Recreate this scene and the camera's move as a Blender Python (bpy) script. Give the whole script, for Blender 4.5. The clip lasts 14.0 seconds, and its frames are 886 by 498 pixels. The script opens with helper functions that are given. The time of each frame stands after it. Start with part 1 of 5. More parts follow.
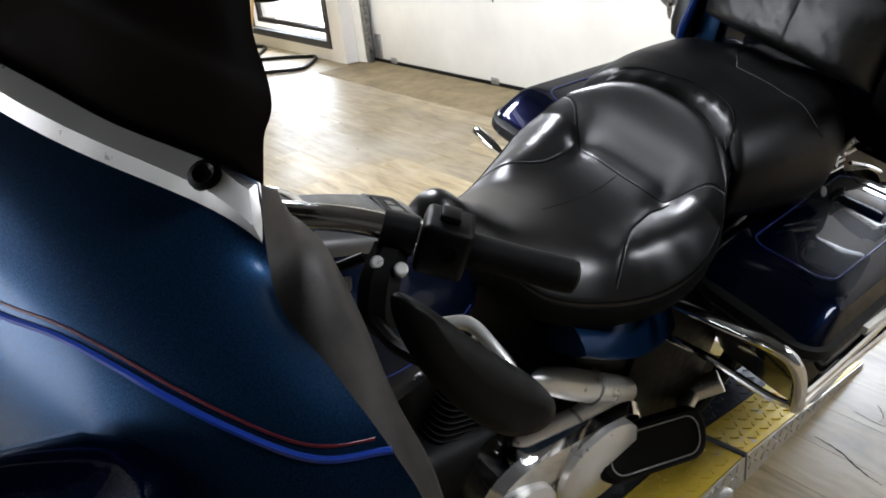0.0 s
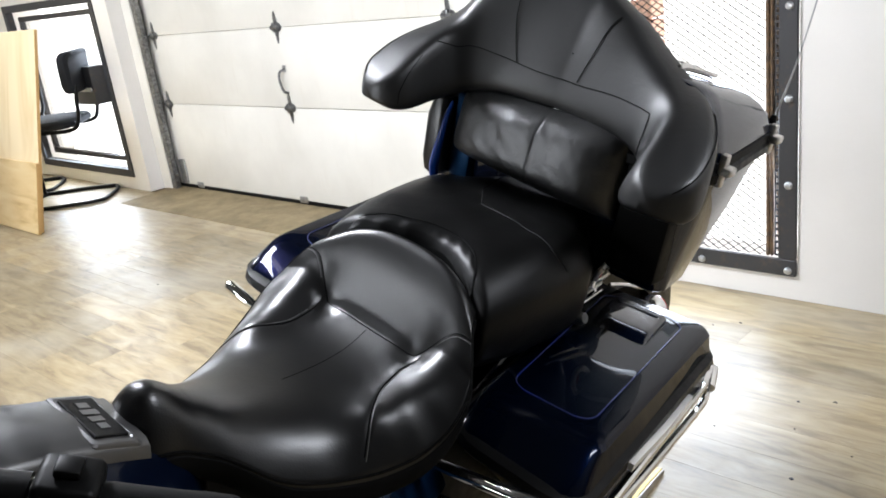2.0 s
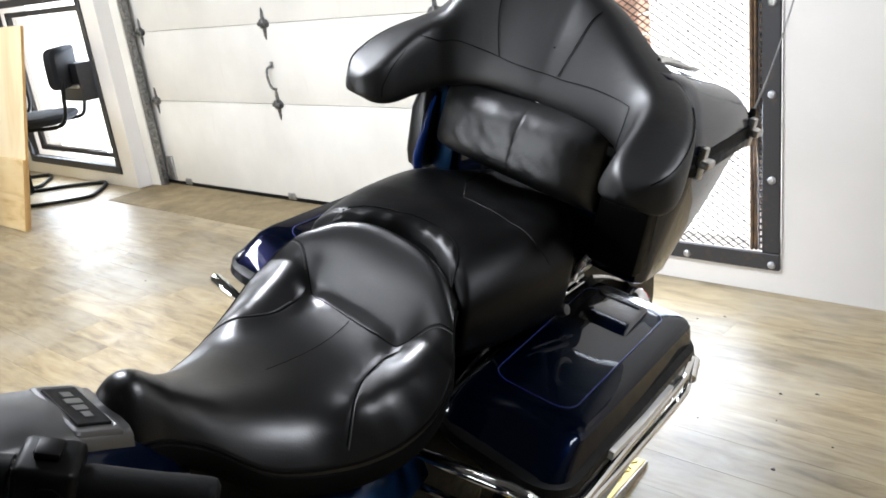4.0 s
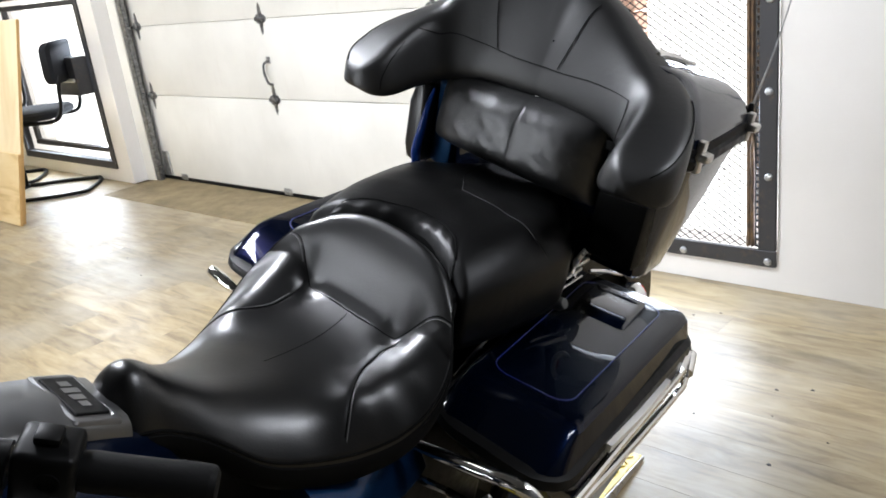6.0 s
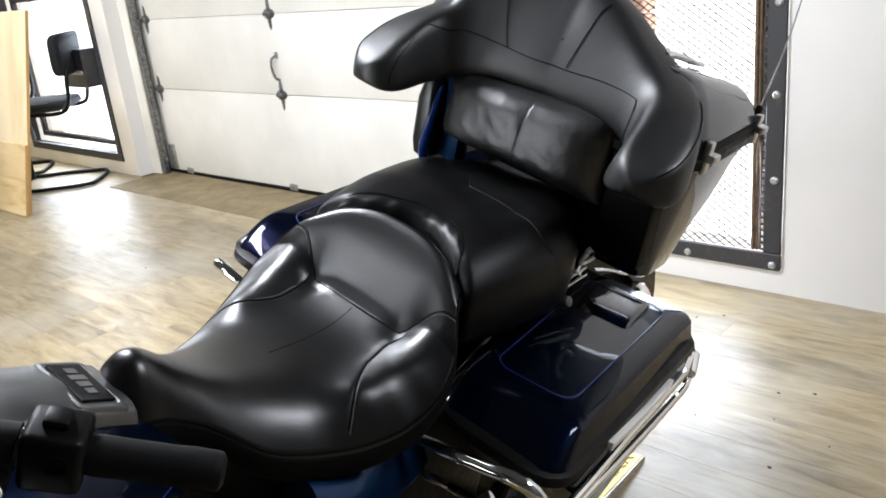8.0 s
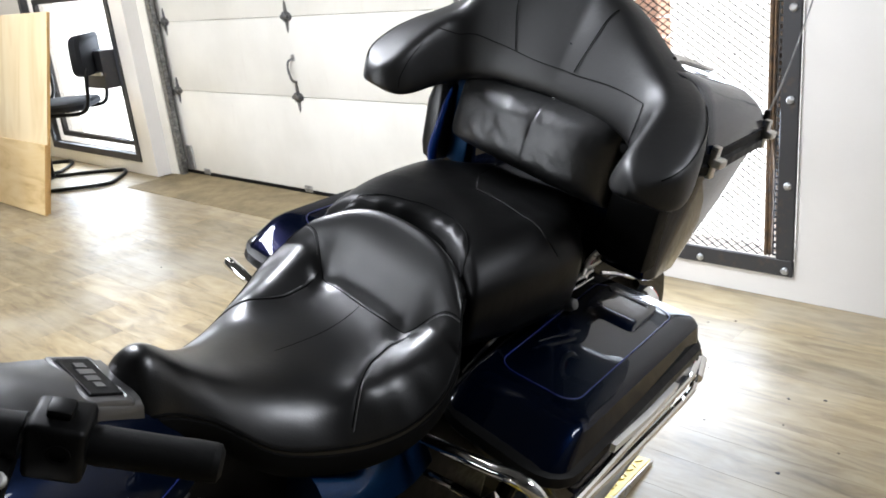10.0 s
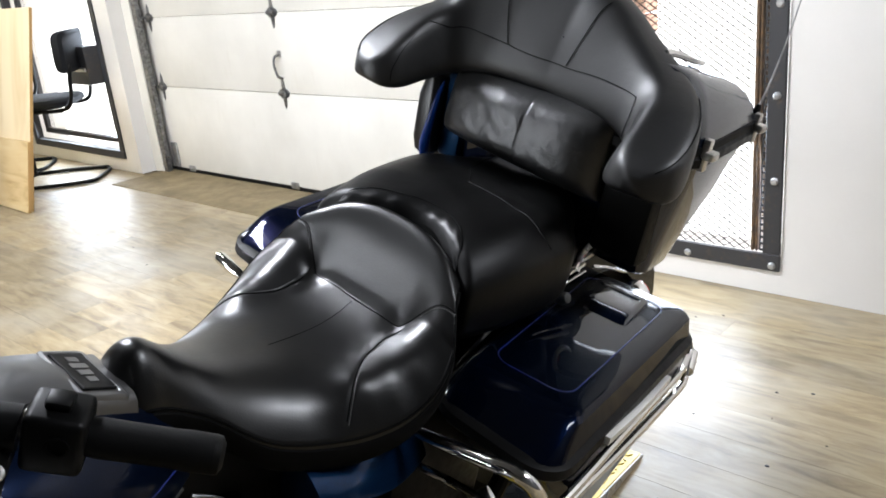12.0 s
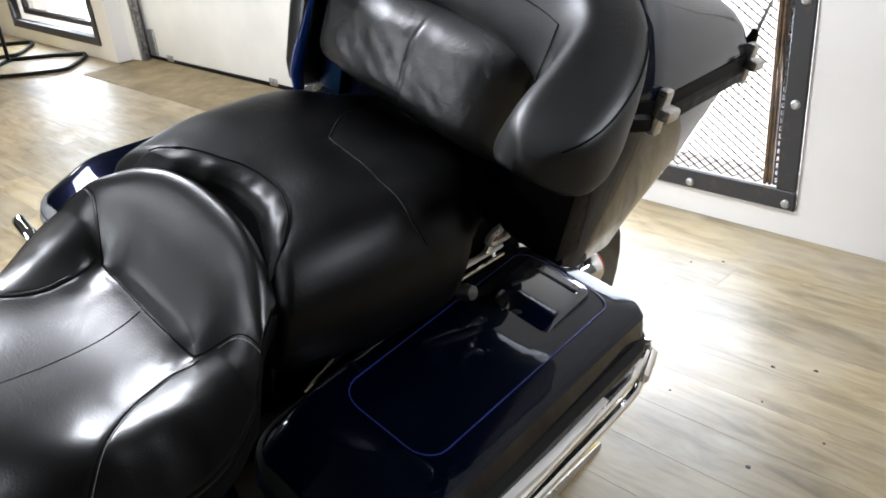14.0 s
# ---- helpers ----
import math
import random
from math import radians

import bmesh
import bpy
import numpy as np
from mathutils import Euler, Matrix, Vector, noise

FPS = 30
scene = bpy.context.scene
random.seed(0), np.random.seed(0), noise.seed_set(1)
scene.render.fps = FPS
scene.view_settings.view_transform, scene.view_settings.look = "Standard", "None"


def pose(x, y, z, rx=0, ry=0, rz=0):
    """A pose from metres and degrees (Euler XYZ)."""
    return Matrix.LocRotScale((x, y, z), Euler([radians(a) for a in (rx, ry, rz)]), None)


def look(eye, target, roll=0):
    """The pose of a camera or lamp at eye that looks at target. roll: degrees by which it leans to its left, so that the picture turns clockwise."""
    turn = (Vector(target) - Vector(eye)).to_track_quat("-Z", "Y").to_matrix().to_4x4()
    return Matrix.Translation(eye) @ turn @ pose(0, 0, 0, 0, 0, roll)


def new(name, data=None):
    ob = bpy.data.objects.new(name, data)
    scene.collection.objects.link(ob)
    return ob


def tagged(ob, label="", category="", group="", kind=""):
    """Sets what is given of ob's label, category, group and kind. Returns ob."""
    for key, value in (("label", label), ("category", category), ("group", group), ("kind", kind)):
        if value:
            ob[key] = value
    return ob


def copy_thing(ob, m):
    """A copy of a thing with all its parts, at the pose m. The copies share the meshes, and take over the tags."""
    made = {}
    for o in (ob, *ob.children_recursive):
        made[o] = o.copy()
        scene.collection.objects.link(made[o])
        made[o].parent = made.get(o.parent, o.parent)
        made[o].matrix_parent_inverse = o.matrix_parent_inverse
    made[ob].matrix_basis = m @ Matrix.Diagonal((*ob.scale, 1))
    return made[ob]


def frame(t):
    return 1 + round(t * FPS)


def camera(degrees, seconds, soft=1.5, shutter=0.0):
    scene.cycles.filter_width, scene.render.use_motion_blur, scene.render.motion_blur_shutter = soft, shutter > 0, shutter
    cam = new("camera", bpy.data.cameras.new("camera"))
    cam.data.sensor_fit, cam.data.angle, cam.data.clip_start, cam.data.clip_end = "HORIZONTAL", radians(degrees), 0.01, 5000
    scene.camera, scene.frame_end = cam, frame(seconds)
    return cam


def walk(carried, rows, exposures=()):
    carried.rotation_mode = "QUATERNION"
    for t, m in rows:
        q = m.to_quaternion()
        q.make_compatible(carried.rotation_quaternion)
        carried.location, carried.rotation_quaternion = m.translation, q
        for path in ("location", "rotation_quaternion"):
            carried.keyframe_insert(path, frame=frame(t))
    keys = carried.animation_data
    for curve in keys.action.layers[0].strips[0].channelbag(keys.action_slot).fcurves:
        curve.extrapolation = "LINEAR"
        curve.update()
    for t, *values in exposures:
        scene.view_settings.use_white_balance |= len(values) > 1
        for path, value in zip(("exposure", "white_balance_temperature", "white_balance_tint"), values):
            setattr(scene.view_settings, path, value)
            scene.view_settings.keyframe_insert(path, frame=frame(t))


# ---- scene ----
cam = camera(55.1, 14.0, soft=1.8)
PATH = [
    (0, (0.775, 0.065, 1.175), (-0.741, 1.075, 0.35), -6.4),
    (0.2, (0.782, 0.12, 1.174), (-0.703, 1.19, 0.367), -7.2),
    (0.5, (0.796, 0.181, 1.18), (-0.627, 1.351, 0.401), -7.9),
    (1, (0.795, 0.226, 1.185), (-0.579, 1.485, 0.46), -7.3),
    (1.5, (0.792, 0.246, 1.194), (-0.551, 1.562, 0.511), -7.6),
    (2, (0.79, 0.254, 1.204), (-0.535, 1.605, 0.556), -7.6),
    (2.5, (0.793, 0.257, 1.201), (-0.517, 1.621, 0.55), -7.4),
    (3, (0.8, 0.254, 1.201), (-0.499, 1.632, 0.557), -7.3),
    (3.5, (0.807, 0.253, 1.2), (-0.488, 1.635, 0.556), -7.3),
    (4, (0.808, 0.25, 1.199), (-0.499, 1.614, 0.543), -7.5),
    (6.5, (0.803, 0.245, 1.191), (-0.492, 1.617, 0.527), -7.0),
    (7, (0.801, 0.244, 1.19), (-0.492, 1.617, 0.524), -6.7),
    (7.5, (0.8, 0.242, 1.188), (-0.496, 1.611, 0.52), -6.1),
    (8, (0.805, 0.239, 1.189), (-0.499, 1.603, 0.525), -6.2),
    (10.5, (0.826, 0.24, 1.189), (-0.512, 1.575, 0.535), -5.8),
    (11, (0.821, 0.24, 1.187), (-0.512, 1.573, 0.518), -5.6),
    (11.5, (0.816, 0.241, 1.185), (-0.516, 1.573, 0.511), -6.0),
    (12, (0.814, 0.232, 1.183), (-0.492, 1.594, 0.522), -5.8),
    (12.5, (0.809, 0.199, 1.176), (-0.451, 1.598, 0.499), -7.3),
    (13, (0.793, 0.255, 1.159), (-0.437, 1.642, 0.409), -9.8),
    (13.5, (0.771, 0.471, 1.166), (-0.59, 1.727, 0.412), -6.8),
    (14, (0.699, 0.666, 1.143), (-0.604, 1.888, 0.243), -5.4),
]
walk(cam, [(t, look(eye, target, roll)) for t, eye, target, roll in PATH])

# ---- light ----
world = bpy.data.worlds.new("world")
scene.world = world
world.use_nodes = True
wn = world.node_tree.nodes
sky = wn.new("ShaderNodeTexSky")
sky.sky_type = "NISHITA"
sky.sun_disc = False
sky.sun_elevation, sky.sun_rotation = radians(40), radians(200)
world.node_tree.links.new(sky.outputs[0], wn["Background"].inputs["Color"])
wn["Background"].inputs["Strength"].default_value = 0.10


def area(name, m, sx, sy, watts, colour=(1, 1, 1)):
    lamp = bpy.data.lights.new(name, "AREA")
    lamp.shape, lamp.size, lamp.size_y, lamp.energy, lamp.color = "RECTANGLE", sx, sy, watts, colour
    ob = new(name, lamp)
    ob.matrix_world = m
    return ob


WALL, DOOR = 2.85, 3.012          # face of the back wall; face of the garage door
# unseen ceiling, set low so less bright wall shows in reflections
CEIL = 2.6
LAMPS = ((-4.2, 1.2, 0.75, 0.4, 58), (-1.55, 0.98, 0.62, 0.65, 136), (1.85, 1.75, 0.5, 0.9, 58), (-1.95, -2.35, 0.9, 0.9, 78))
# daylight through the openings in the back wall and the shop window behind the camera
area("window_daylight", look((-5.17, WALL - 0.02, 0.67), (-5.0, 0, 0.3)), 1.25, 1.05, 38, (0.84, 0.95, 1.10))
area("window_daylight", look((-0.62, WALL - 0.02, 0.56), (-0.5, 0, 0.2)), 0.8, 0.85, 24, (0.84, 0.95, 1.12))
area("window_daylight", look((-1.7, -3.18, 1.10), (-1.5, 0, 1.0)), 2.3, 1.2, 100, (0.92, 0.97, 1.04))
# ceiling fixtures
for lx, ly, sx, sy, watts in LAMPS:
    area("ceiling_lamp", pose(lx, ly, CEIL - 0.115, 0, 0, 0), sx, sy, watts, (0.92, 0.96, 1.05))

# ---- materials ----


def mat(name, colour, rough=0.5, metal=0.0, coat=0.0, spec=0.5):
    m = bpy.data.materials.new(name)
    m.use_nodes = True
    b = m.node_tree.nodes["Principled BSDF"]
    b.inputs["Base Color"].default_value = (*colour, 1)
    b.inputs["Roughness"].default_value = rough
    b.inputs["Metallic"].default_value = metal
    b.inputs["Coat Weight"].default_value = coat
    b.inputs["Coat Roughness"].default_value = 0.03
    b.inputs["Specular IOR Level"].default_value = spec
    return m


def node(m, kind, **values):
    n = m.node_tree.nodes.new(kind)
    for key, value in values.items():
        n.inputs[key].default_value = value
    return n


def wire(m, a, b):
    m.node_tree.links.new(a, b)


def bsdf(m):
    return m.node_tree.nodes["Principled BSDF"]


def coords(m, scale=(1, 1, 1), kind="Object"):
    tc = m.node_tree.nodes.new("ShaderNodeTexCoord")
    mp = m.node_tree.nodes.new("ShaderNodeMapping")
    mp.inputs["Scale"].default_value = scale
    wire(m, tc.outputs[kind], mp.inputs["Vector"])
    return mp.outputs["Vector"]


def noise_of(m, vec, scale, detail=4.0, rough=0.55, distort=0.0):
    n = node(m, "ShaderNodeTexNoise", Scale=scale, Detail=detail, Roughness=rough, Distortion=distort)
    wire(m, vec, n.inputs["Vector"])
    return n.outputs["Fac"]


def ramp(m, fac, *stops):
    r = m.node_tree.nodes.new("ShaderNodeValToRGB")
    while len(r.color_ramp.elements) < len(stops):
        r.color_ramp.elements.new(0.5)
    for e, (at, c) in zip(r.color_ramp.elements, stops):
        e.position, e.color = at, (*c, 1) if len(c) == 3 else c
    wire(m, fac, r.inputs["Fac"])
    return r.outputs["Color"]


def mix(m, fac, a, b, blend="MIX"):
    x = m.node_tree.nodes.new("ShaderNodeMix")
    x.data_type, x.blend_type = "RGBA", blend
    for value, socket in ((fac, x.inputs[0]), (a, x.inputs[6]), (b, x.inputs[7])):
        if hasattr(value, "is_output"):
            wire(m, value, socket)
        else:
            socket.default_value = value if isinstance(value, (int, float)) else (*value, 1)
    return x.outputs[2]


def bump(m, height, strength, distance, after=None):
    b = node(m, "ShaderNodeBump", Strength=strength, Distance=distance)
    wire(m, height, b.inputs["Height"])
    if after is not None:
        wire(m, after, b.inputs["Normal"])
    wire(m, b.outputs["Normal"], bsdf(m).inputs["Normal"])
    return b.outputs["Normal"]


def grey(v):
    return (v, v, v)


def rough_by(m, fac, lo, hi, a=0.3, b=0.7):
    wire(m, ramp(m, fac, (a, grey(lo)), (b, grey(hi))), bsdf(m).inputs["Roughness"])


def leather(name, base, lo, hi, crease, spec=0.33):
    m = mat(name, grey(base), 0.4, spec=spec)
    v = coords(m)
    big = noise_of(m, v, 9, 3)
    wire(m, ramp(m, big, (0.3, grey(base * 0.7)), (0.7, grey(base * 1.3))), bsdf(m).inputs["Base Color"])
    rough_by(m, noise_of(m, v, 9, 3), lo, hi)
    cell = node(m, "ShaderNodeTexVoronoi", Scale=420.0)
    wire(m, v, cell.inputs["Vector"])
    first = bump(m, cell.outputs["Distance"], 0.18, 0.0005)
    bump(m, noise_of(m, v, 34, 6, 0.6, 0.8), crease, 0.004, first)
    return m


LEATHER = leather("leather", 0.0012, 0.305, 0.345, 0.06, 0.60)
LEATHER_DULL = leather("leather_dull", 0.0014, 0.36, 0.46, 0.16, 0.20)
LEATHER_WORN = leather("leather_worn", 0.006, 0.34, 0.46, 0.45, 0.90)
LEATHER_SOFT = leather("leather_soft", 0.0022, 0.40, 0.48, 0.16, 0.58)
STITCH = mat("stitch", grey(0.11), 0.6)
SEAM = mat("seam", grey(0.003), 0.75, spec=0.08)


def paint(name, colour, metal, coat=0.3, haze=0.0):
    m = mat(name, colour, 0.32, metal, coat, 0.05)
    bsdf(m).inputs["Coat IOR"].default_value = 1.46
    v = coords(m)
    flake = noise_of(m, v, 900, 2)
    wire(m, ramp(m, flake, (0.35, tuple(c * 0.7 for c in colour)), (0.7, tuple(min(1, c * 1.5) for c in colour))), bsdf(m).inputs["Base Color"])
    wire(m, ramp(m, noise_of(m, v, 14, 6), (0.4, grey(0.012 + haze)), (0.75, grey(0.05 + haze))), bsdf(m).inputs["Coat Roughness"])
    return m


# navy base tone, as on the saddlebags
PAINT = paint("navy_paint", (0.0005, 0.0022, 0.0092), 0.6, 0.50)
bsdf(PAINT).inputs["Specular Tint"].default_value = (0.06, 0.10, 0.18, 1)
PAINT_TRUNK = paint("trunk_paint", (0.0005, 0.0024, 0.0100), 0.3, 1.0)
bsdf(PAINT_TRUNK).inputs["Coat IOR"].default_value = 1.75
# lighter copies of the same navy: tank, fairing, side cover as light catches them
PAINT_HALF_LIT = paint("navy_paint_half_lit", (0.0010, 0.0042, 0.0160), 0.5)
PAINT_LIT = paint("navy_paint_lit", (0.0068, 0.0270, 0.067), 0.8, 0.18, 0.17)
bsdf(PAINT_LIT).inputs["Roughness"].default_value = 0.42
PAINT_SIDE_LIT = paint("navy_paint_side_lit", (0.0036, 0.0190, 0.056), 0.7)
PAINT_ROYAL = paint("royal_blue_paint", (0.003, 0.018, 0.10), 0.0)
STRIPE = mat("stripe_blue", (0.009, 0.045, 0.34), 0.35)
STRIPE_DIM = mat("stripe_dim", (0.010, 0.022, 0.16), 0.4)
STRIPE_RED = mat("stripe_red", (0.09, 0.012, 0.02), 0.4)
PLASTIC = mat("black_plastic", grey(0.003), 0.42, spec=0.12)
rough_by(PLASTIC, noise_of(PLASTIC, coords(PLASTIC), 60, 4), 0.34, 0.55)
TEXTURED = mat("textured_plastic", grey(0.035), 0.55, spec=0.2)
_v = coords(TEXTURED)
bump(TEXTURED, noise_of(TEXTURED, _v, 600, 2), 0.25, 0.0006)
wire(TEXTURED, ramp(TEXTURED, noise_of(TEXTURED, _v, 12, 5), (0.35, (0.010, 0.009, 0.008)), (0.65, (0.050, 0.044, 0.038))), bsdf(TEXTURED).inputs["Base Color"])
RUBBER = mat("rubber", grey(0.004), 0.6, spec=0.12)
bump(RUBBER, noise_of(RUBBER, coords(RUBBER), 260, 3), 0.3, 0.0008)
CHROME = mat("chrome", (0.80, 0.79, 0.77), 0.07, 1.0)
rough_by(CHROME, noise_of(CHROME, coords(CHROME), 40, 5), 0.04, 0.16)
BRUSHED = mat("brushed_aluminium", (0.62, 0.60, 0.57), 0.3, 1.0)
rough_by(BRUSHED, noise_of(BRUSHED, coords(BRUSHED, (6, 200, 200)), 3, 4), 0.24, 0.42)
STEEL = mat("galvanised_steel", grey(0.42), 0.42, 0.9)
wire(STEEL, ramp(STEEL, noise_of(STEEL, coords(STEEL), 45, 4), (0.3, grey(0.28)), (0.7, grey(0.5))), bsdf(STEEL).inputs["Base Color"])
DARKSTEEL = mat("weathered_steel", grey(0.2), 0.38, 0.9)
wire(DARKSTEEL, ramp(DARKSTEEL, noise_of(DARKSTEEL, coords(DARKSTEEL), 60, 5), (0.3, grey(0.10)), (0.7, grey(0.34))), bsdf(DARKSTEEL).inputs["Base Color"])
IRON = mat("dark_iron", (0.05, 0.05, 0.055), 0.5, 0.4)
wire(IRON, ramp(IRON, noise_of(IRON, coords(IRON), 30, 6), (0.58, (0.040, 0.040, 0.043)), (0.85, (0.085, 0.060, 0.045))), bsdf(IRON).inputs["Base Color"])
RUST = mat("rusty_steel", (0.13, 0.085, 0.05), 0.7, 0.3)
wire(RUST, ramp(RUST, noise_of(RUST, coords(RUST), 40, 6), (0.3, (0.07, 0.055, 0.045)), (0.7, (0.20, 0.12, 0.06))), bsdf(RUST).inputs["Base Color"])
AMBER = mat("amber_lens", (0.8, 0.2, 0.02), 0.15)
RED = mat("red_lens", (0.45, 0.01, 0.015), 0.15, 0, 0.6)
CHAIR_FABRIC = mat("chair_fabric", (0.012, 0.013, 0.016), 0.85, spec=0.2)
bump(CHAIR_FABRIC, noise_of(CHAIR_FABRIC, coords(CHAIR_FABRIC), 500, 2), 0.4, 0.001)
SMOKE = mat("smoked_screen", (0.004, 0.003, 0.0025), 0.4, 0.0, 0.0, 0.03)
rough_by(SMOKE, noise_of(SMOKE, coords(SMOKE), 18, 6), 0.34, 0.55)
bsdf(SMOKE).inputs["IOR"].default_value = 1.15
TRIM = mat("satin_trim", (0.84, 0.83, 0.80), 0.32, 0.6)
rough_by(TRIM, noise_of(TRIM, coords(TRIM), 30, 5), 0.26, 0.42)
PEWTER = mat("pewter", grey(0.16), 0.4, 0.8)
rough_by(PEWTER, noise_of(PEWTER, coords(PEWTER), 50, 5), 0.32, 0.5)
MATTE_GREY = mat("console_grey", grey(0.13), 0.35, 0.85)
rough_by(MATTE_GREY, noise_of(MATTE_GREY, coords(MATTE_GREY), 30, 4), 0.28, 0.42)
GLASS = mat("pane_glass", grey(1.0), 0.02)
bsdf(GLASS).inputs["Transmission Weight"].default_value = 1.0

WALLPAINT = mat("wall_paint", (0.80, 0.77, 0.73), 0.6)
_v = coords(WALLPAINT)
wire(WALLPAINT, ramp(WALLPAINT, noise_of(WALLPAINT, _v, 1.4, 5), (0.3, (0.66, 0.635, 0.60)), (0.7, (0.74, 0.72, 0.69))), bsdf(WALLPAINT).inputs["Base Color"])
bump(WALLPAINT, noise_of(WALLPAINT, _v, 120, 4), 0.15, 0.002)
DOORPAINT = mat("door_paint", (0.78, 0.76, 0.69), 0.5)
_v = coords(DOORPAINT)
_c = ramp(DOORPAINT, noise_of(DOORPAINT, _v, 2.2, 6), (0.3, (0.62, 0.60, 0.545)), (0.65, (0.72, 0.70, 0.645)))
_s = noise_of(DOORPAINT, coords(DOORPAINT, (7, 1, 1.2)), 3, 6)
wire(DOORPAINT, mix(DOORPAINT, ramp(DOORPAINT, _s, (0.60, grey(0)), (0.85, grey(0.35))), _c, (0.55, 0.50, 0.42)), bsdf(DOORPAINT).inputs["Base Color"])
bump(DOORPAINT, noise_of(DOORPAINT, _v, 160, 3), 0.12, 0.0015)
# ceiling dimness is put into its near-black colour; lamp housings share it
CEILING = mat("ceiling_unlit", grey(0.30), 0.8)
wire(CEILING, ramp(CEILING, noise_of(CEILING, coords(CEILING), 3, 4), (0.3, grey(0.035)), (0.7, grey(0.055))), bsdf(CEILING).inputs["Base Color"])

# unseen walls: near-black colour stands in for dimness, so gloss reflects little
UNLIT_WALL = mat("unlit_wall", grey(0.16), 0.7)
wire(UNLIT_WALL, ramp(UNLIT_WALL, noise_of(UNLIT_WALL, coords(UNLIT_WALL), 2, 5), (0.3, grey(0.035)), (0.7, grey(0.055))), bsdf(UNLIT_WALL).inputs["Base Color"])

# vinyl planks: warm tan boards with long grain and grey wear, each board its own tone
PLANK = mat("vinyl_plank", (0.36, 0.27, 0.16), 0.36)
_oi = PLANK.node_tree.nodes.new("ShaderNodeObjectInfo")
_add = PLANK.node_tree.nodes.new("ShaderNodeVectorMath")
_add.operation = "MULTIPLY_ADD"
_g = PLANK.node_tree.nodes.new("ShaderNodeNewGeometry")
_mp = PLANK.node_tree.nodes.new("ShaderNodeMapping")
_mp.inputs["Scale"].default_value = (1.9, 9, 1)
wire(PLANK, _g.outputs["Position"], _mp.inputs["Vector"])
_cmb = PLANK.node_tree.nodes.new("ShaderNodeCombineXYZ")
_mul = node(PLANK, "ShaderNodeMath")
_mul.operation = "MULTIPLY"
_mul.inputs[1].default_value = 37.0
wire(PLANK, _oi.outputs["Random"], _mul.inputs[0])
wire(PLANK, _mul.outputs[0], _cmb.inputs["Z"])
_add.inputs[1].default_value = (1, 1, 1)
wire(PLANK, _mp.outputs["Vector"], _add.inputs[0])
wire(PLANK, _cmb.outputs[0], _add.inputs[2])
_grain = noise_of(PLANK, _add.outputs[0], 2.6, 8, 0.62, 0.6)
_base = ramp(PLANK, _grain, (0.28, (0.120, 0.088, 0.048)), (0.50, (0.250, 0.196, 0.114)), (0.72, (0.345, 0.288, 0.186)))
_tone = ramp(PLANK, _oi.outputs["Random"], (0.0, (0.78, 0.78, 0.78)), (0.5, (1.0, 0.98, 0.95)), (1.0, (1.18, 1.15, 1.08)))
_wear = noise_of(PLANK, _g.outputs["Position"], 1.7, 7, 0.6)
_tinted = mix(PLANK, 1.0, _base, _tone, "MULTIPLY")
wire(PLANK, mix(PLANK, ramp(PLANK, _wear, (0.45, grey(0)), (0.70, grey(0.55))), _tinted, (0.33, 0.305, 0.255)), bsdf(PLANK).inputs["Base Color"])
rough_by(PLANK, noise_of(PLANK, _g.outputs["Position"], 5, 6), 0.32, 0.46)
bump(PLANK, _grain, 0.05, 0.0015)

CONCRETE = mat("sill_concrete", (0.26, 0.19, 0.12), 0.75)
_v = coords(CONCRETE)
wire(CONCRETE, ramp(CONCRETE, noise_of(CONCRETE, _v, 7, 8, 0.65), (0.3, (0.135, 0.098, 0.048)), (0.7, (0.285, 0.222, 0.122))), bsdf(CONCRETE).inputs["Base Color"])
bump(CONCRETE, noise_of(CONCRETE, _v, 60, 5), 0.4, 0.004)
PLY = mat("plywood", (0.62, 0.45, 0.24), 0.6)
_v = coords(PLY, (1, 1, 0.28))
_n = noise_of(PLY, _v, 3.2, 4, 0.5, 2.2)
wire(PLY, ramp(PLY, _n, (0.25, (0.60, 0.44, 0.22)), (0.5, (0.75, 0.60, 0.36)), (0.8, (0.80, 0.68, 0.46))), bsdf(PLY).inputs["Base Color"])
PLY_DARK = mat("plywood_worn", (0.5, 0.33, 0.13), 0.55)
_n = noise_of(PLY_DARK, coords(PLY_DARK, (0.5, 1, 2.2)), 3.0, 4, 0.5, 2.6)
wire(PLY_DARK, ramp(PLY_DARK, _n, (0.25, (0.47, 0.30, 0.12)), (0.5, (0.64, 0.46, 0.22)), (0.8, (0.71, 0.55, 0.30))), bsdf(PLY_DARK).inputs["Base Color"])
PLY_EDGE = mat("plywood_edge", (0.42, 0.25, 0.09), 0.7)


def worn(name, colour, under, at):
    m = mat(name, colour, 0.45, 0.2)
    n = noise_of(m, coords(m, kind="Object"), 26, 7, 0.7)
    f = ramp(m, n, (at, grey(0)), (at + 0.08, grey(1)))
    wire(m, mix(m, f, colour, under), bsdf(m).inputs["Base Color"])
    wire(m, mix(m, f, grey(0.15), grey(0.8)), bsdf(m).inputs["Metallic"])
    rough_by(m, n, 0.3, 0.5)
    return m


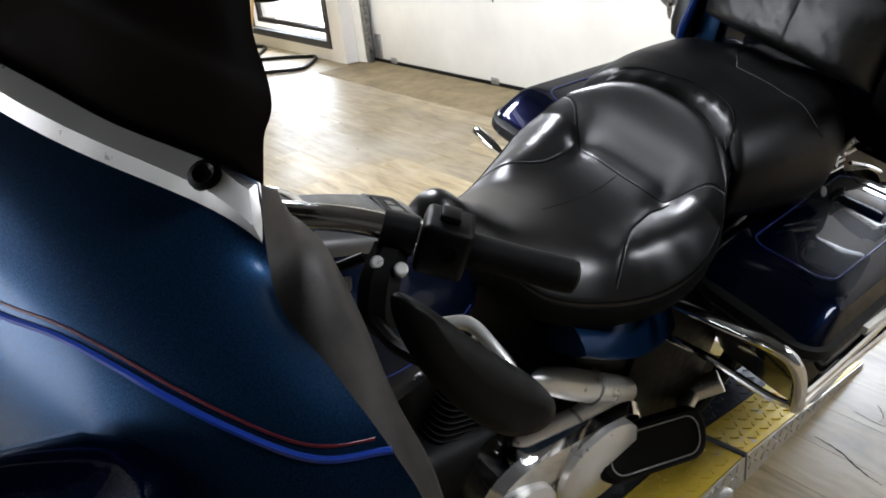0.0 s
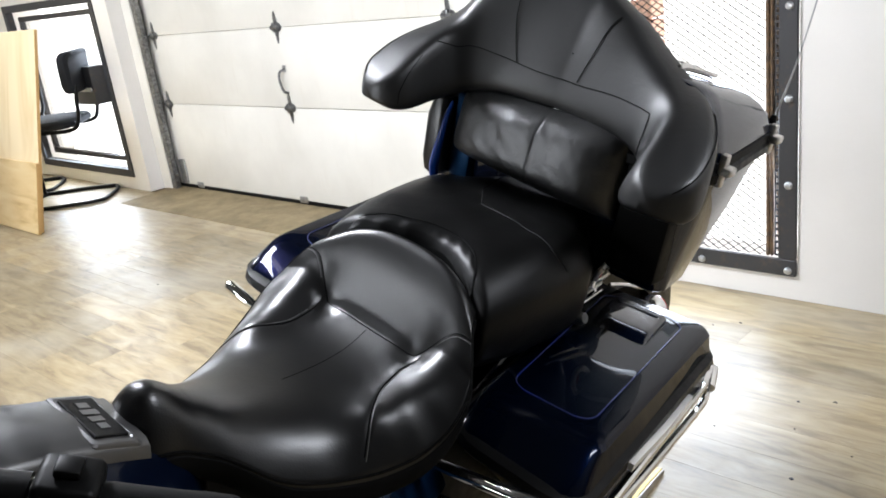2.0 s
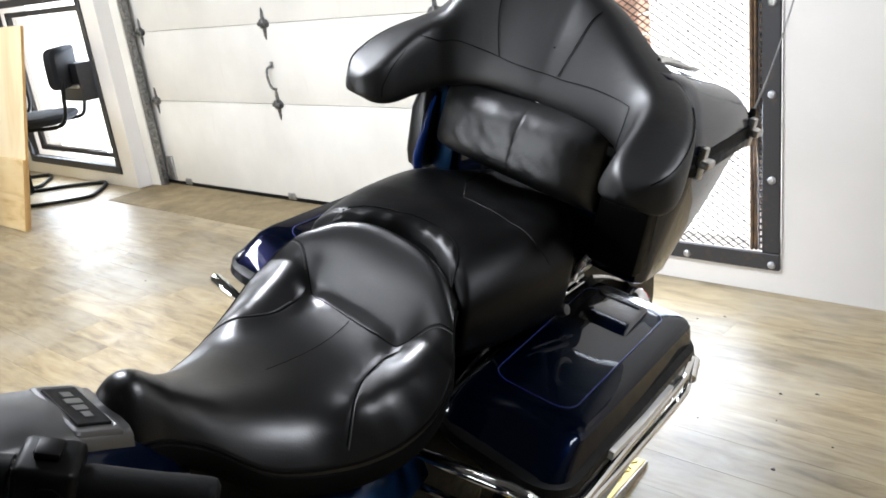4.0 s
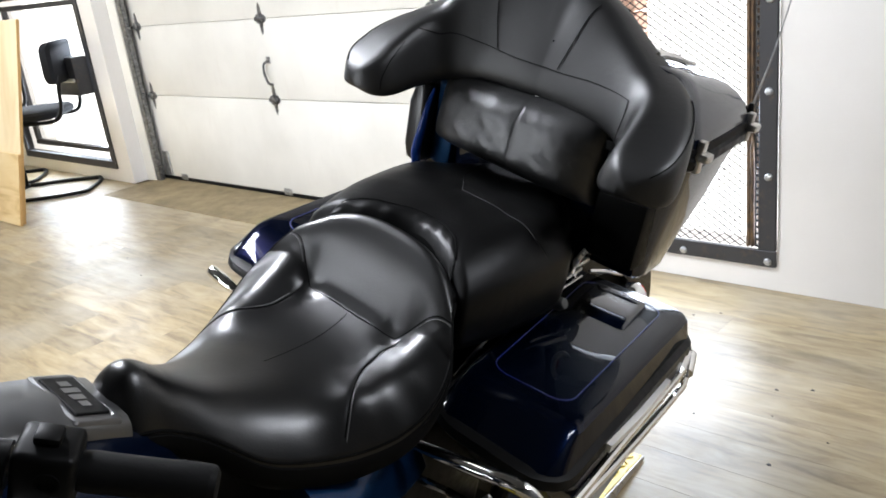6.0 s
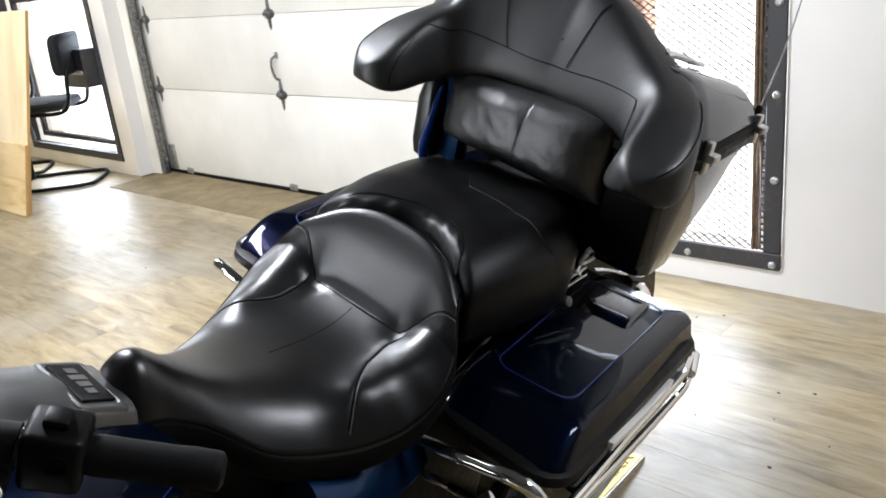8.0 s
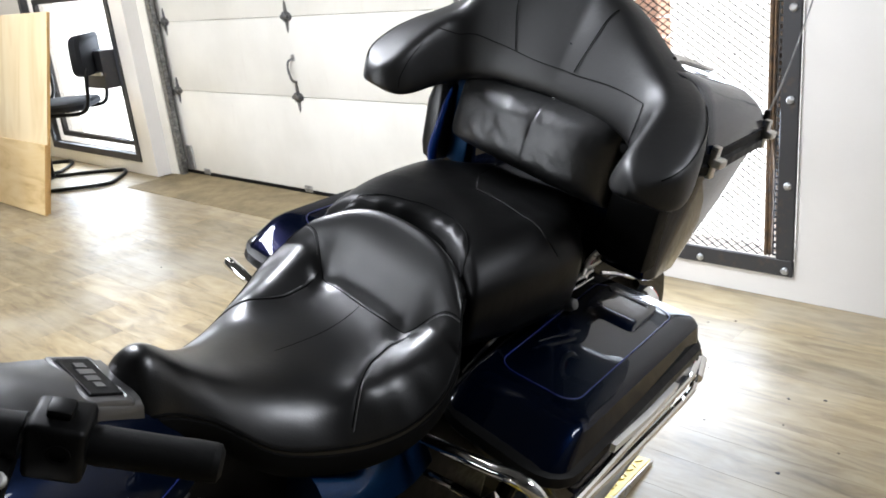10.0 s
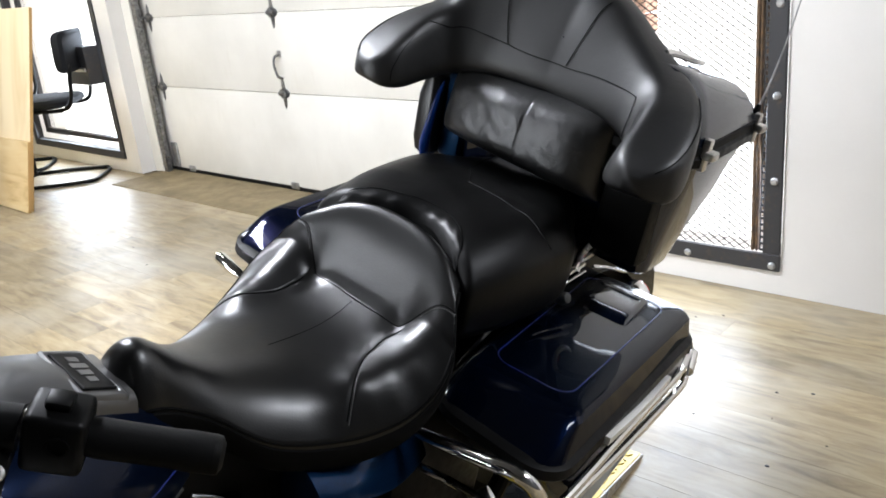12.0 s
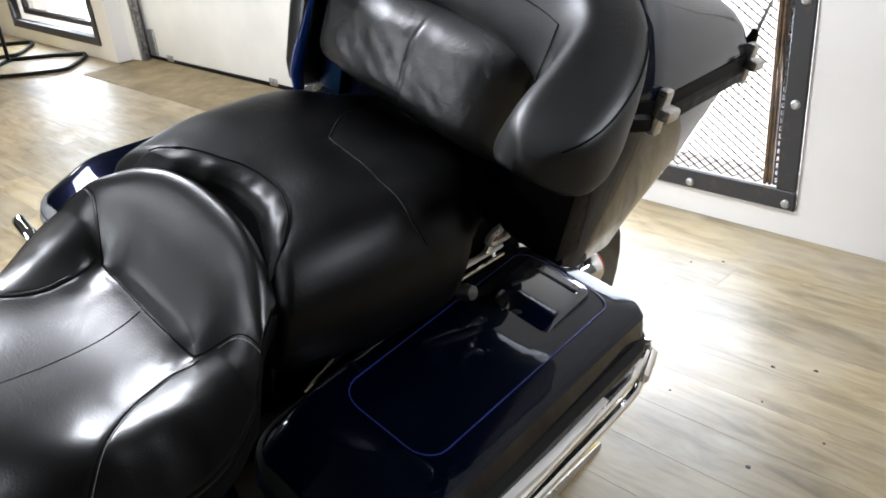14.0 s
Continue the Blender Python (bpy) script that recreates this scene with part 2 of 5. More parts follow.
YELLOW = worn("yellow_plate_paint", (0.50, 0.36, 0.03), (0.38, 0.36, 0.33), 0.60)
BLACKPLATE = worn("black_plate_paint", (0.012, 0.016, 0.028), (0.25, 0.25, 0.26), 0.68)
BAREPLATE = worn("bare_plate", (0.36, 0.32, 0.24), (0.45, 0.44, 0.42), 0.5)
MESH = mat("dark_mesh", grey(0.018), 0.55, 0.3)
BRICK = mat("brick_red", (0.78, 0.50, 0.38), 0.8)
GLOW = bpy.data.materials.new("bright_sky")
GLOW.use_nodes = True
GLOW.node_tree.nodes.remove(bsdf(GLOW))
_e = node(GLOW, "ShaderNodeEmission", Color=(1.0, 0.985, 0.97, 1), Strength=3.2)
wire(GLOW, _e.outputs[0], GLOW.node_tree.nodes["Material Output"].inputs["Surface"])
TUBE = bpy.data.materials.new("lamp_tube")
TUBE.use_nodes = True
TUBE.node_tree.nodes.remove(bsdf(TUBE))
_e = node(TUBE, "ShaderNodeEmission", Color=(1.0, 0.96, 0.90, 1), Strength=12.0)
wire(TUBE, _e.outputs[0], TUBE.node_tree.nodes["Material Output"].inputs["Surface"])

# ---- mesh helpers ----


def link(name, bm, material, parent=None, label="", smooth=True, angle=None):
    bmesh.ops.recalc_face_normals(bm, faces=bm.faces)
    me = bpy.data.meshes.new(name)
    bm.to_mesh(me)
    bm.free()
    for s in material if isinstance(material, (list, tuple)) else [material]:
        me.materials.append(s)
    if smooth:
        me.polygons.foreach_set("use_smooth", [True] * len(me.polygons))
        if angle:
            me.set_sharp_from_angle(angle=radians(angle))
    ob = new(name, me)
    if parent is not None:
        ob.parent = parent
    if label:
        ob["label"] = label
    return ob


def part(name, bm, material, parent, label="", smooth=True, angle=35):
    return link(name, bm, material, parent, label, smooth, angle)


def thing(name, m, label, category, group=""):
    ob = new(name)
    ob.empty_display_size = 0.1
    ob.matrix_world = m
    return tagged(ob, label, category, group)


def box(x0, x1, y0, y1, z0, z1, bev=0.0, seg=2, bm=None):
    bm = bm or bmesh.new()
    r = bmesh.ops.create_cube(bm, size=1)
    bmesh.ops.transform(bm, verts=r["verts"], matrix=Matrix.LocRotScale(((x0 + x1) / 2, (y0 + y1) / 2, (z0 + z1) / 2), None, (abs(x1 - x0), abs(y1 - y0), abs(z1 - z0))))
    if bev:
        es = list({e for v in r["verts"] for e in v.link_edges})
        bmesh.ops.bevel(bm, geom=es, offset=bev, segments=seg, affect="EDGES", profile=0.5)
    return bm


def loft(rings, closed=True, cap=True, bm=None, wrap=False):
    """Skin over rings of points. closed: each ring is a loop. wrap: the last ring joins the first."""
    bm = bm or bmesh.new()
    rows = [[bm.verts.new(p) for p in ring] for ring in rings]
    n = len(rows[0])
    for a, b in zip(rows, rows[1:] + (rows[:1] if wrap else [])):
        for i in range(n if closed else n - 1):
            j = (i + 1) % n
            bm.faces.new((a[i], a[j], b[j], b[i]))
    if cap and closed and not wrap:
        bm.faces.new(rows[0][::-1])
        bm.faces.new(rows[-1])
    return bm


def smoothline(pts, n):
    """n points along a Catmull-Rom curve through pts."""
    pts = [Vector(p) for p in pts]
    ext = [2 * pts[0] - pts[1], *pts, 2 * pts[-1] - pts[-2]]
    out = []
    for k in range(n):
        u = k / (n - 1) * (len(pts) - 1)
        i = min(int(u), len(pts) - 2)
        f = u - i
        a, b, c, d = ext[i:i + 4]
        out.append(0.5 * ((2 * b) + (c - a) * f + (2 * a - 5 * b + 4 * c - d) * f * f + (3 * b - a - 3 * c + d) * f ** 3))
    return out


def tube(pts, r, sides=10, n=None, bm=None, loop=False):
    """A round bar along pts; r a radius or a list of radii along it."""
    line = smoothline(pts, n) if n else [Vector(p) for p in pts]
    rings, up = [], None
    for i, p in enumerate(line):
        a, b = (line[i - 1], line[(i + 1) % len(line)]) if loop else (line[max(i - 1, 0)], line[min(i + 1, len(line) - 1)])
        t = (b - a).normalized()
        if up is None:
            up = t.orthogonal().normalized()
        up = (up - t * up.dot(t)).normalized()
        side = t.cross(up)
        rr = r if isinstance(r, (int, float)) else float(np.interp(i / max(len(line) - 1, 1), np.linspace(0, 1, len(r)), r))
        rings.append([p + rr * (math.cos(2 * math.pi * k / sides) * up + math.sin(2 * math.pi * k / sides) * side) for k in range(sides)])
    return loft(rings, bm=bm, wrap=loop)


def turned(profile, m=None, sides=32, bm=None):
    """A solid of revolution round local z from (radius, z) pairs."""
    bm = bm or bmesh.new()
    m = m or Matrix()
    rings = [[m @ Vector((r * math.cos(2 * math.pi * k / sides), r * math.sin(2 * math.pi * k / sides), z)) for k in range(sides)] for r, z in profile]
    if profile[0] == profile[-1]:
        # a profile that comes back to its start is a ring, open in the middle
        count = len(bm.faces)
        loft(rings, bm=bm)
        bm.faces.ensure_lookup_table()
        bmesh.ops.delete(bm, geom=[f for f in bm.faces[count:] if len(f.verts) > 4], context="FACES_ONLY")
        return bm
    return loft(rings, bm=bm)


def rrect(x0, x1, y0, y1, r, z, n=5):
    """A rounded rectangle at height z; z a number or a function of x and y."""
    pts = []
    for cx, cy, a0 in ((x1 - r, y1 - r, 0), (x0 + r, y1 - r, 90), (x0 + r, y0 + r, 180), (x1 - r, y0 + r, 270)):
        for k in range(n + 1):
            a = radians(a0 + 90 * k / n)
            x, y = cx + r * math.cos(a), cy + r * math.sin(a)
            pts.append(Vector((x, y, z(x, y) if callable(z) else z)))
    return pts


def soft(*rows):
    """A smooth curve through rows of t, value."""
    xs, ys = [r[0] for r in rows], [r[1] for r in rows]
    d = [0.0] * len(xs)
    for i in range(len(xs)):
        a, b = max(i - 1, 0), min(i + 1, len(xs) - 1)
        d[i] = (ys[b] - ys[a]) / (xs[b] - xs[a])

    def at(t):
        t = min(max(t, xs[0]), xs[-1])
        i = min(max(int(np.searchsorted(xs, t, "right")) - 1, 0), len(xs) - 2)
        h = xs[i + 1] - xs[i]
        u = (t - xs[i]) / h
        return (ys[i] * (1 + 2 * u) * (1 - u) ** 2 + h * d[i] * u * (1 - u) ** 2 + ys[i + 1] * u * u * (3 - 2 * u) + h * d[i + 1] * u * u * (u - 1))
    return at


def gauss(d, s):
    return math.exp(-0.5 * (d / s) ** 2)


def seg_dist(x, y, ax, ay, bx, by):
    dx, dy = bx - ax, by - ay
    t = min(max(((x - ax) * dx + (y - ay) * dy) / (dx * dx + dy * dy), 0), 1)
    return math.hypot(x - ax - t * dx, y - ay - t * dy)


# ---- room ----
def structure(name, bm, material, label, smooth=False):
    return tagged(link(name, bm, material, smooth=smooth), label, kind="structure")


X0, X1, Y0 = -7.0, 2.6, -3.2
LW0, LW1, LZ0, LZ1 = -5.86, -4.49, 0.085, 1.255      # left window opening
DX0, DX1, DZ1 = -4.32, -1.50, 2.45                   # garage door opening
RW0, RW1, RZ0, RZ1 = -1.05, -0.176, 0.084, 1.07       # right window opening
bm = box(X0, LW0, WALL, WALL + 0.25, 0, CEIL)
box(LW0, LW1, WALL, WALL + 0.25, 0, LZ0, bm=bm)
box(LW0, LW1, WALL, WALL + 0.25, LZ1, CEIL, bm=bm)
box(LW1, DX0, WALL, WALL + 0.25, 0, CEIL, bm=bm)
box(DX0, DX1, WALL, WALL + 0.25, DZ1, CEIL, bm=bm)
box(DX1, RW0, WALL, WALL + 0.25, 0, CEIL, bm=bm)
box(RW0, RW1, WALL, WALL + 0.25, 0, RZ0, bm=bm)
box(RW0, RW1, WALL, WALL + 0.25, RZ1, CEIL, bm=bm)
box(RW1, X1, WALL, WALL + 0.25, 0, CEIL, bm=bm)
structure("wall_north", bm, WALLPAINT, "white painted wall with garage door and windows")
structure("wall_west", box(X0 - 0.2, X0, Y0, WALL + 0.25, 0, CEIL), WALLPAINT, "white painted side wall")
structure("wall_east", box(X1, X1 + 0.2, Y0, WALL + 0.25, 0, CEIL), UNLIT_WALL, "unseen side wall, near-black to keep reflections dark")
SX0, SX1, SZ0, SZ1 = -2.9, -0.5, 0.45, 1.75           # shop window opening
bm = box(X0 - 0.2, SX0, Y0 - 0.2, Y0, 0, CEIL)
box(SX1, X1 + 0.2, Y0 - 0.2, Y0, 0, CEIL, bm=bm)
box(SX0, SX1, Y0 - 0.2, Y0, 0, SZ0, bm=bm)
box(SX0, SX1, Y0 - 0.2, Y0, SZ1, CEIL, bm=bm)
structure("wall_south", bm, UNLIT_WALL, "unseen wall with a shop window, near-black to keep reflections dark")
structure("ceiling", box(X0 - 0.2, X1 + 0.2, Y0 - 0.2, WALL + 0.25, CEIL, CEIL + 0.1), CEILING, "unseen ceiling, near-black to keep reflections dark")
structure("ground", box(-60, 60, -60, 60, -0.3, -0.012), CONCRETE, "concrete ground slab")
structure("door_sill", box(-4.26, DX1, 2.60, DOOR + 0.05, -0.012, 0.004, 0.003, 1), CONCRETE, "worn brown concrete strip in front of the garage door")
structure("backdrop", box(-9, 3, 3.27, 3.29, -0.29, 2.6), GLOW, "overexposed bright daylight outside the windows")

# ceiling lamps with two tubes each
for lx, ly, sx, sy, watts in LAMPS:
    lamp = thing("ceiling_light", pose(lx, ly, CEIL), "white fluorescent ceiling light with two tubes", "ceiling light", "ceiling lights")
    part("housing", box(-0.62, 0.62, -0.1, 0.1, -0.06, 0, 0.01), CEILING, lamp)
    for s in (-0.05, 0.05):
        part("lamp_tube", tube([(-0.6, s, -0.08), (0.6, s, -0.08)], 0.014, 10), TUBE, lamp)

# ---- garage door ----
door = thing("garage_door", pose(0, DOOR, 0), "cream sectional garage door, closed, with steel hinges", "garage door")
G0, G1 = DX0 + 0.003, DX1 - 0.003
seams = [0.024, 0.545, 0.965, 1.36, 1.76, 2.16, 2.56]
for a, b in zip(seams, seams[1:]):
    part("door_panel", box(G0, G1, 0, 0.045, a + 0.0015, b - 0.0015, 0.004, 2), DOORPAINT, door)
part("bottom_seal", box(G0, G1, -0.002, 0.04, 0.004, 0.022, 0.005), RUBBER, door)


def hinge_mesh(w=0.045, h=0.082):
    bm = bmesh.new()
    pts = [(0, h), (w * 0.22, h * 0.75), (w * 0.30, h * 0.30), (w * 0.75, h * 0.22), (w, 0), (w * 0.75, -h * 0.22), (w * 0.30, -h * 0.30), (w * 0.22, -h * 0.75), (0, -h)]
    loop = pts + [(-x, z) for x, z in pts[-2:0:-1]]
    loft([[(x, y, z) for x, z in loop] for y in (0, -0.004)], bm=bm)
    tube([(-w * 0.62, -0.012, 0), (w * 0.62, -0.012, 0)], 0.011, 10, bm=bm)
    box(-w * 0.25, w * 0.25, -0.02, -0.003, -h * 0.3, h * 0.3, 0.004, bm=bm)
    for z in (h * 0.55, -h * 0.55):
        turned([(0.007, -0.008), (0.007, 0.0)], Matrix.Translation((0, -0.002, z)) @ pose(0, 0, 0, 90), 8, bm)
    return bm


first = None
for hx in (G0 + 0.185, -2.900, -1.70):
    for hz in seams[1:6]:
        if first is None:
            first = part("hinge", hinge_mesh(), DARKSTEEL, door)
            first.location = (hx, 0, hz)
        else:
            h = new("hinge", first.data)
            h.parent, h.location = door, (hx, 0, hz)
part("pull_handle", tube([(-2.895, -0.002, 0.75), (-2.905, -0.03, 0.735), (-2.905, -0.036, 0.69), (-2.893, -0.03, 0.64), (-2.893, -0.002, 0.625)], 0.007, 8, 18), DARKSTEEL, door)
part("handle_plate", box(-2.91, -2.88, -0.004, 0, 0.735, 0.77, 0.002, 1), STEEL, door)
for bx in (-3.97, -2.93, -1.9):
    bm = box(bx - 0.035, bx + 0.035, -0.006, 0, 0.012, 0.05, 0.003, 1)
    for k in (-0.02, 0, 0.02):
        turned([(0.006, -0.004), (0.006, 0.004)], Matrix.Translation((bx + k, -0.007, 0.034)) @ pose(0, 0, 0, 90), 8, bm)
    part("seal_bracket", bm, STEEL, door)
part("corner_bracket", box(G0 + 0.150, G0 + 0.215, -0.012, 0, 0.03, 0.19, 0.004, 1), STEEL, door)
structure("trim", box(DX0 + 0.0005, DX0 + 0.10, 2.945, DOOR - 0.002, 0.0, DZ1, 0.003, 1), DOORPAINT, "cream painted door stop beside the track")
for s, gx in ((1, DX0 + 0.104), (-1, DX1 - 0.012)):
    track = thing("door_track", pose(gx, DOOR - 0.03, 0), "galvanised steel track beside the garage door", "door track", "garage door tracks")
    bm = box(-0.002 * s, 0.045 * s, -0.03, -0.027, 0, 2.6)
    box(0, 0.003 * s, -0.03, 0.03, 0, 2.6, bm=bm)
    box(0.042 * s, 0.045 * s, -0.03, 0.0, 0, 2.6, bm=bm)
    part("rail", bm, DARKSTEEL, track, smooth=False)
    for z in (0.10, 0.562, 0.962, 1.36):
        part("bracket", box(-0.028 * s, 0.004 * s, -0.026, -0.004, z - 0.05, z + 0.05, 0.003, 1), STEEL, track)
        part("roller", tube([(0.01 * s, -0.012, z), (0.075 * s, -0.012, z)], 0.009, 10), DARKSTEEL, track)

# ---- windows ----
win = tagged(new("window_1"), "tall window in a dark steel frame", "window", kind="structure")
win.matrix_world = pose(0, WALL, 0)
for a in ((LW0, LW1, LZ0, LZ0 + 0.05), (LW0, LW1, LZ1 - 0.05, LZ1), (LW0, LW0 + 0.05, LZ0 + 0.05, LZ1 - 0.05), (LW1 - 0.05, LW1, LZ0 + 0.05, LZ1 - 0.05)):
    part("outer_frame", box(a[0], a[1], -0.012, 0.04, a[2], a[3], 0.003, 1), IRON, win)
i0, i1, k0, k1 = LW0 + 0.085, LW1 - 0.085, LZ0 + 0.085, LZ1 - 0.085
for a in ((i0, i1, k0, k0 + 0.035), (i0, i1, k1 - 0.035, k1), (i0, i0 + 0.035, k0 + 0.035, k1 - 0.035), (i1 - 0.035, i1, k0 + 0.035, k1 - 0.035)):
    part("sash_bar", box(a[0], a[1], 0.05, 0.09, a[2], a[3], 0.004, 1), IRON, win)
pane = part("pane", box(i0, i1, 0.065, 0.07, k0, k1), GLASS, win, smooth=False)
pane.visible_shadow = False
# dark latch box hung on the window frame
lb = thing("wall_box", pose(-4.63, WALL - 0.02, 0.59), "dark metal box mounted on the window frame", "box")
part("case", box(-0.15, 0.12, -0.10, 0.0, 0.0, 0.24, 0.008), IRON, lb)
part("tray", box(-0.06, 0.11, -0.115, -0.1, 0.085, 0.11, 0.004, 1), STEEL, lb)

win = tagged(new("window_2"), "barred window with expanded metal mesh in a bolted steel frame", "window", kind="structure")
win.matrix_world = pose(0, WALL, 0)
FW = 0.058
for a in ((RW0, RW1, RZ0, RZ0 + FW), (RW0, RW1, RZ1 - FW, RZ1), (RW0, RW0 + FW, RZ0 + FW, RZ1 - FW), (RW1 - FW, RW1, RZ0 + FW, RZ1 - FW)):
    part("flat_bar", box(a[0] + 0.0, a[1], -0.014, 0.0, a[2], a[3], 0.003, 1), IRON, win)
for bx, bz in [(RW1 - 0.025, z) for z in (0.104, 0.392, 0.665, 0.94)] + [(x, 0.104) for x in (-0.497, -0.79)]:
    part("bolt", turned([(0.013, 0.0), (0.013, 0.004), (0.009, 0.009), (0.0, 0.010)], Matrix.Translation((bx, -0.014, bz)) @ pose(0, 0, 0, 90), 10), STEEL, win)
m0, m1, n0, n1 = RW0 + FW, RW1 - FW - 0.046, RZ0 + FW, RZ1 - FW
part("post", box(m1, m1 + 0.012, 0.0, 0.05, n0, n1, 0.003, 1), RUST, win)
part("post", box(m1 + 0.015, m1 + 0.024, 0.0, 0.05, n0, n1, 0.003, 1), RUST, win)
# expanded metal: zigzag strands that meet into diamonds
bm = bmesh.new()
cw, ch, th = 0.036, 0.0125, 0.0030
rows = int((n1 - n0) / ch)
cols = int((m1 - m0) / (cw / 2))
for r in range(rows):
    z0 = n0 + r * ch
    line = [(m0 + k * cw / 2, z0 + (ch * 0.46 if (k + r) % 2 else -ch * 0.46)) for k in range(cols + 1)]
    top = [bm.verts.new((x, 0.022, z + th / 2)) for x, z in line]
    bot = [bm.verts.new((x, 0.018, z - th / 2)) for x, z in line]
    bk = [bm.verts.new((x, 0.026, z - th / 2)) for x, z in line]
    for k in range(cols):
        bm.faces.new((top[k], top[k + 1], bot[k + 1], bot[k]))
        bm.faces.new((top[k], bk[k], bk[k + 1], top[k + 1]))
        bm.faces.new((bot[k], bot[k + 1], bk[k + 1], bk[k]))
tagged(part("mesh_grille", bm, MESH, win, "dark expanded metal mesh", smooth=False), kind="stuff")
# perforated edge strip between the mesh and the frame
bm = box(m1 + 0.026, m1 + 0.0305, 0.010, 0.013, n0, n1)
box(m1 + 0.0385, RW1 - FW, 0.010, 0.013, n0, n1, bm=bm)
for k in range(int((n1 - n0) / 0.022)):
    box(m1 + 0.0305, m1 + 0.0385, 0.010, 0.013, n0 + k * 0.022, n0 + k * 0.022 + 0.008, bm=bm)
part("perforated_strip", bm, IRON, win, "steel strip with a row of slots", smooth=False)
pane = part("pane", box(RW0, RW1, 0.10, 0.105, RZ0, RZ1), GLASS, win, smooth=False)
pane.visible_shadow = False
pil = thing("brick_pier", pose(-0.84, 3.15, -0.01), "orange brick pier outside the window", "brick pier")
for k in range(22):
    z = k * 0.075
    part("brick", box(-0.09, 0.015, 0, 0.10, z, z + 0.065, 0.004, 1), BRICK, pil)

# ---- checker-plate platform under the motorcycle ----
lift = thing("lift_platform", pose(-0.026, 1.25, 0, 0, 0, 6.3) @ pose(0, -1.25, 0), "low diamond-plate platform painted black with yellow edges", "platform")
PX0, PX1, PJ, PE, PH = -0.62, 0.0, 1.25, 1.78, 0.062


def deck_z(y):
    return PH if y <= PJ else PH + (0.010 - PH) * (y - PJ) / (PE - PJ)


def plate(x0, x1, y0, y1):
    bm = bmesh.new()
    g = 0.0015
    loft([[(x0 + g, y0, 0.0), (x1 - g, y0, 0.0), (x1 - g, y0, deck_z(y0)), (x0 + g, y0, deck_z(y0))], [(x0 + g, y1, 0.0), (x1 - g, y1, 0.0), (x1 - g, y1, deck_z(y1)), (x0 + g, y1, deck_z(y1))]], bm=bm)
    return bm


def lugs(x0, x1, y0, y1, side=False):
    """The raised bars of checker plate, crosswise in turn."""
    bm = bmesh.new()
    p = 0.0245
    for i in range(int((x1 - x0) / p + 0.5) if not side else 3):
        for j in range(int((y1 - y0) / p)):
            u, v = (i + 0.5) * p, y0 + (j + 0.5) * p
            a = radians(45 if (i + j) % 2 else -45)
            l, w, h = 0.0112, 0.0028, 0.0026
            ring = [(-l, 0), (-l * 0.6, w), (l * 0.6, w), (l, 0), (l * 0.6, -w), (-l * 0.6, -w)]
            lo, hi = [], []
            for rx, ry in ring:
                du, dv = rx * math.cos(a) - ry * math.sin(a), rx * math.sin(a) + ry * math.cos(a)
                for out, k, hh in ((lo, 1.0, -0.001), (hi, 0.72, h)):
                    if side:
                        z = deck_z(v) - 0.010 - i * 0.02 + du * k
                        out.append((x1 + hh, v + dv * k, z))
                    else:
                        out.append((x0 + u + du * k, v + dv * k, deck_z(v + dv * k) + hh))
            if side and min(q[2] for q in lo) < 0.003:
                continue
            if not side and x0 + u > x1 - 0.008:
                continue
            a_, b_ = [bm.verts.new(q) for q in lo], [bm.verts.new(q) for q in hi]
            for k in range(6):
                bm.faces.new((a_[k], a_[(k + 1) % 6], b_[(k + 1) % 6], b_[k]))
            bm.faces.new(b_)
    return bm


for y0, y1 in ((-1.6, PJ - 0.004), (PJ + 0.004, PE)):
    for x0, x1, m in ((PX0, PX0 + 0.12, YELLOW), (PX0 + 0.12, PX1 - 0.106, BLACKPLATE), (PX1 - 0.106, PX1, YELLOW)):
        p = part("deck_plate", plate(x0, x1, y0, y1), m, lift, smooth=False)
        tagged(part("lug_pattern", lugs(x0, x1, max(y0, 0.3), y1), m, p, smooth=False), kind="stuff")
    bm = bmesh.new()
    loft([[(PX1 + 0.0005, y, 0), (PX1 + 0.004, y, 0), (PX1 + 0.004, y, deck_z(y) - 0.001), (PX1 + 0.0005, y, deck_z(y) - 0.001)] for y in (y0, y1)], bm=bm)
    p = part("side_skirt", bm, BAREPLATE, lift, smooth=False)
    tagged(part("lug_pattern", lugs(PX1 - 0.1, PX1 + 0.004, max(y0, 0.3), y1, True), BAREPLATE, p, smooth=False), kind="stuff")
part("joint_bar", box(PX0, PX1 + 0.004, PJ - 0.006, PJ + 0.006, 0.0, PH + 0.006, 0.002, 1), IRON, lift)

bm = box(0.004, 0.030, 1.085, 1.165, 0.004, 0.050, 0.006)
box(0.012, 0.060, 1.105, 1.145, 0.000, 0.030, 0.006, bm=bm)
clamp = part("edge_clamp", bm, BRUSHED, lift, "bright cast metal clamp")
part("clamp_bolt", turned([(0.012, 0.0), (0.012, 0.008), (0.006, 0.011), (0.0, 0.011)], Matrix.Translation((0.036, 1.125, 0.030)), 12), CHROME, clamp)

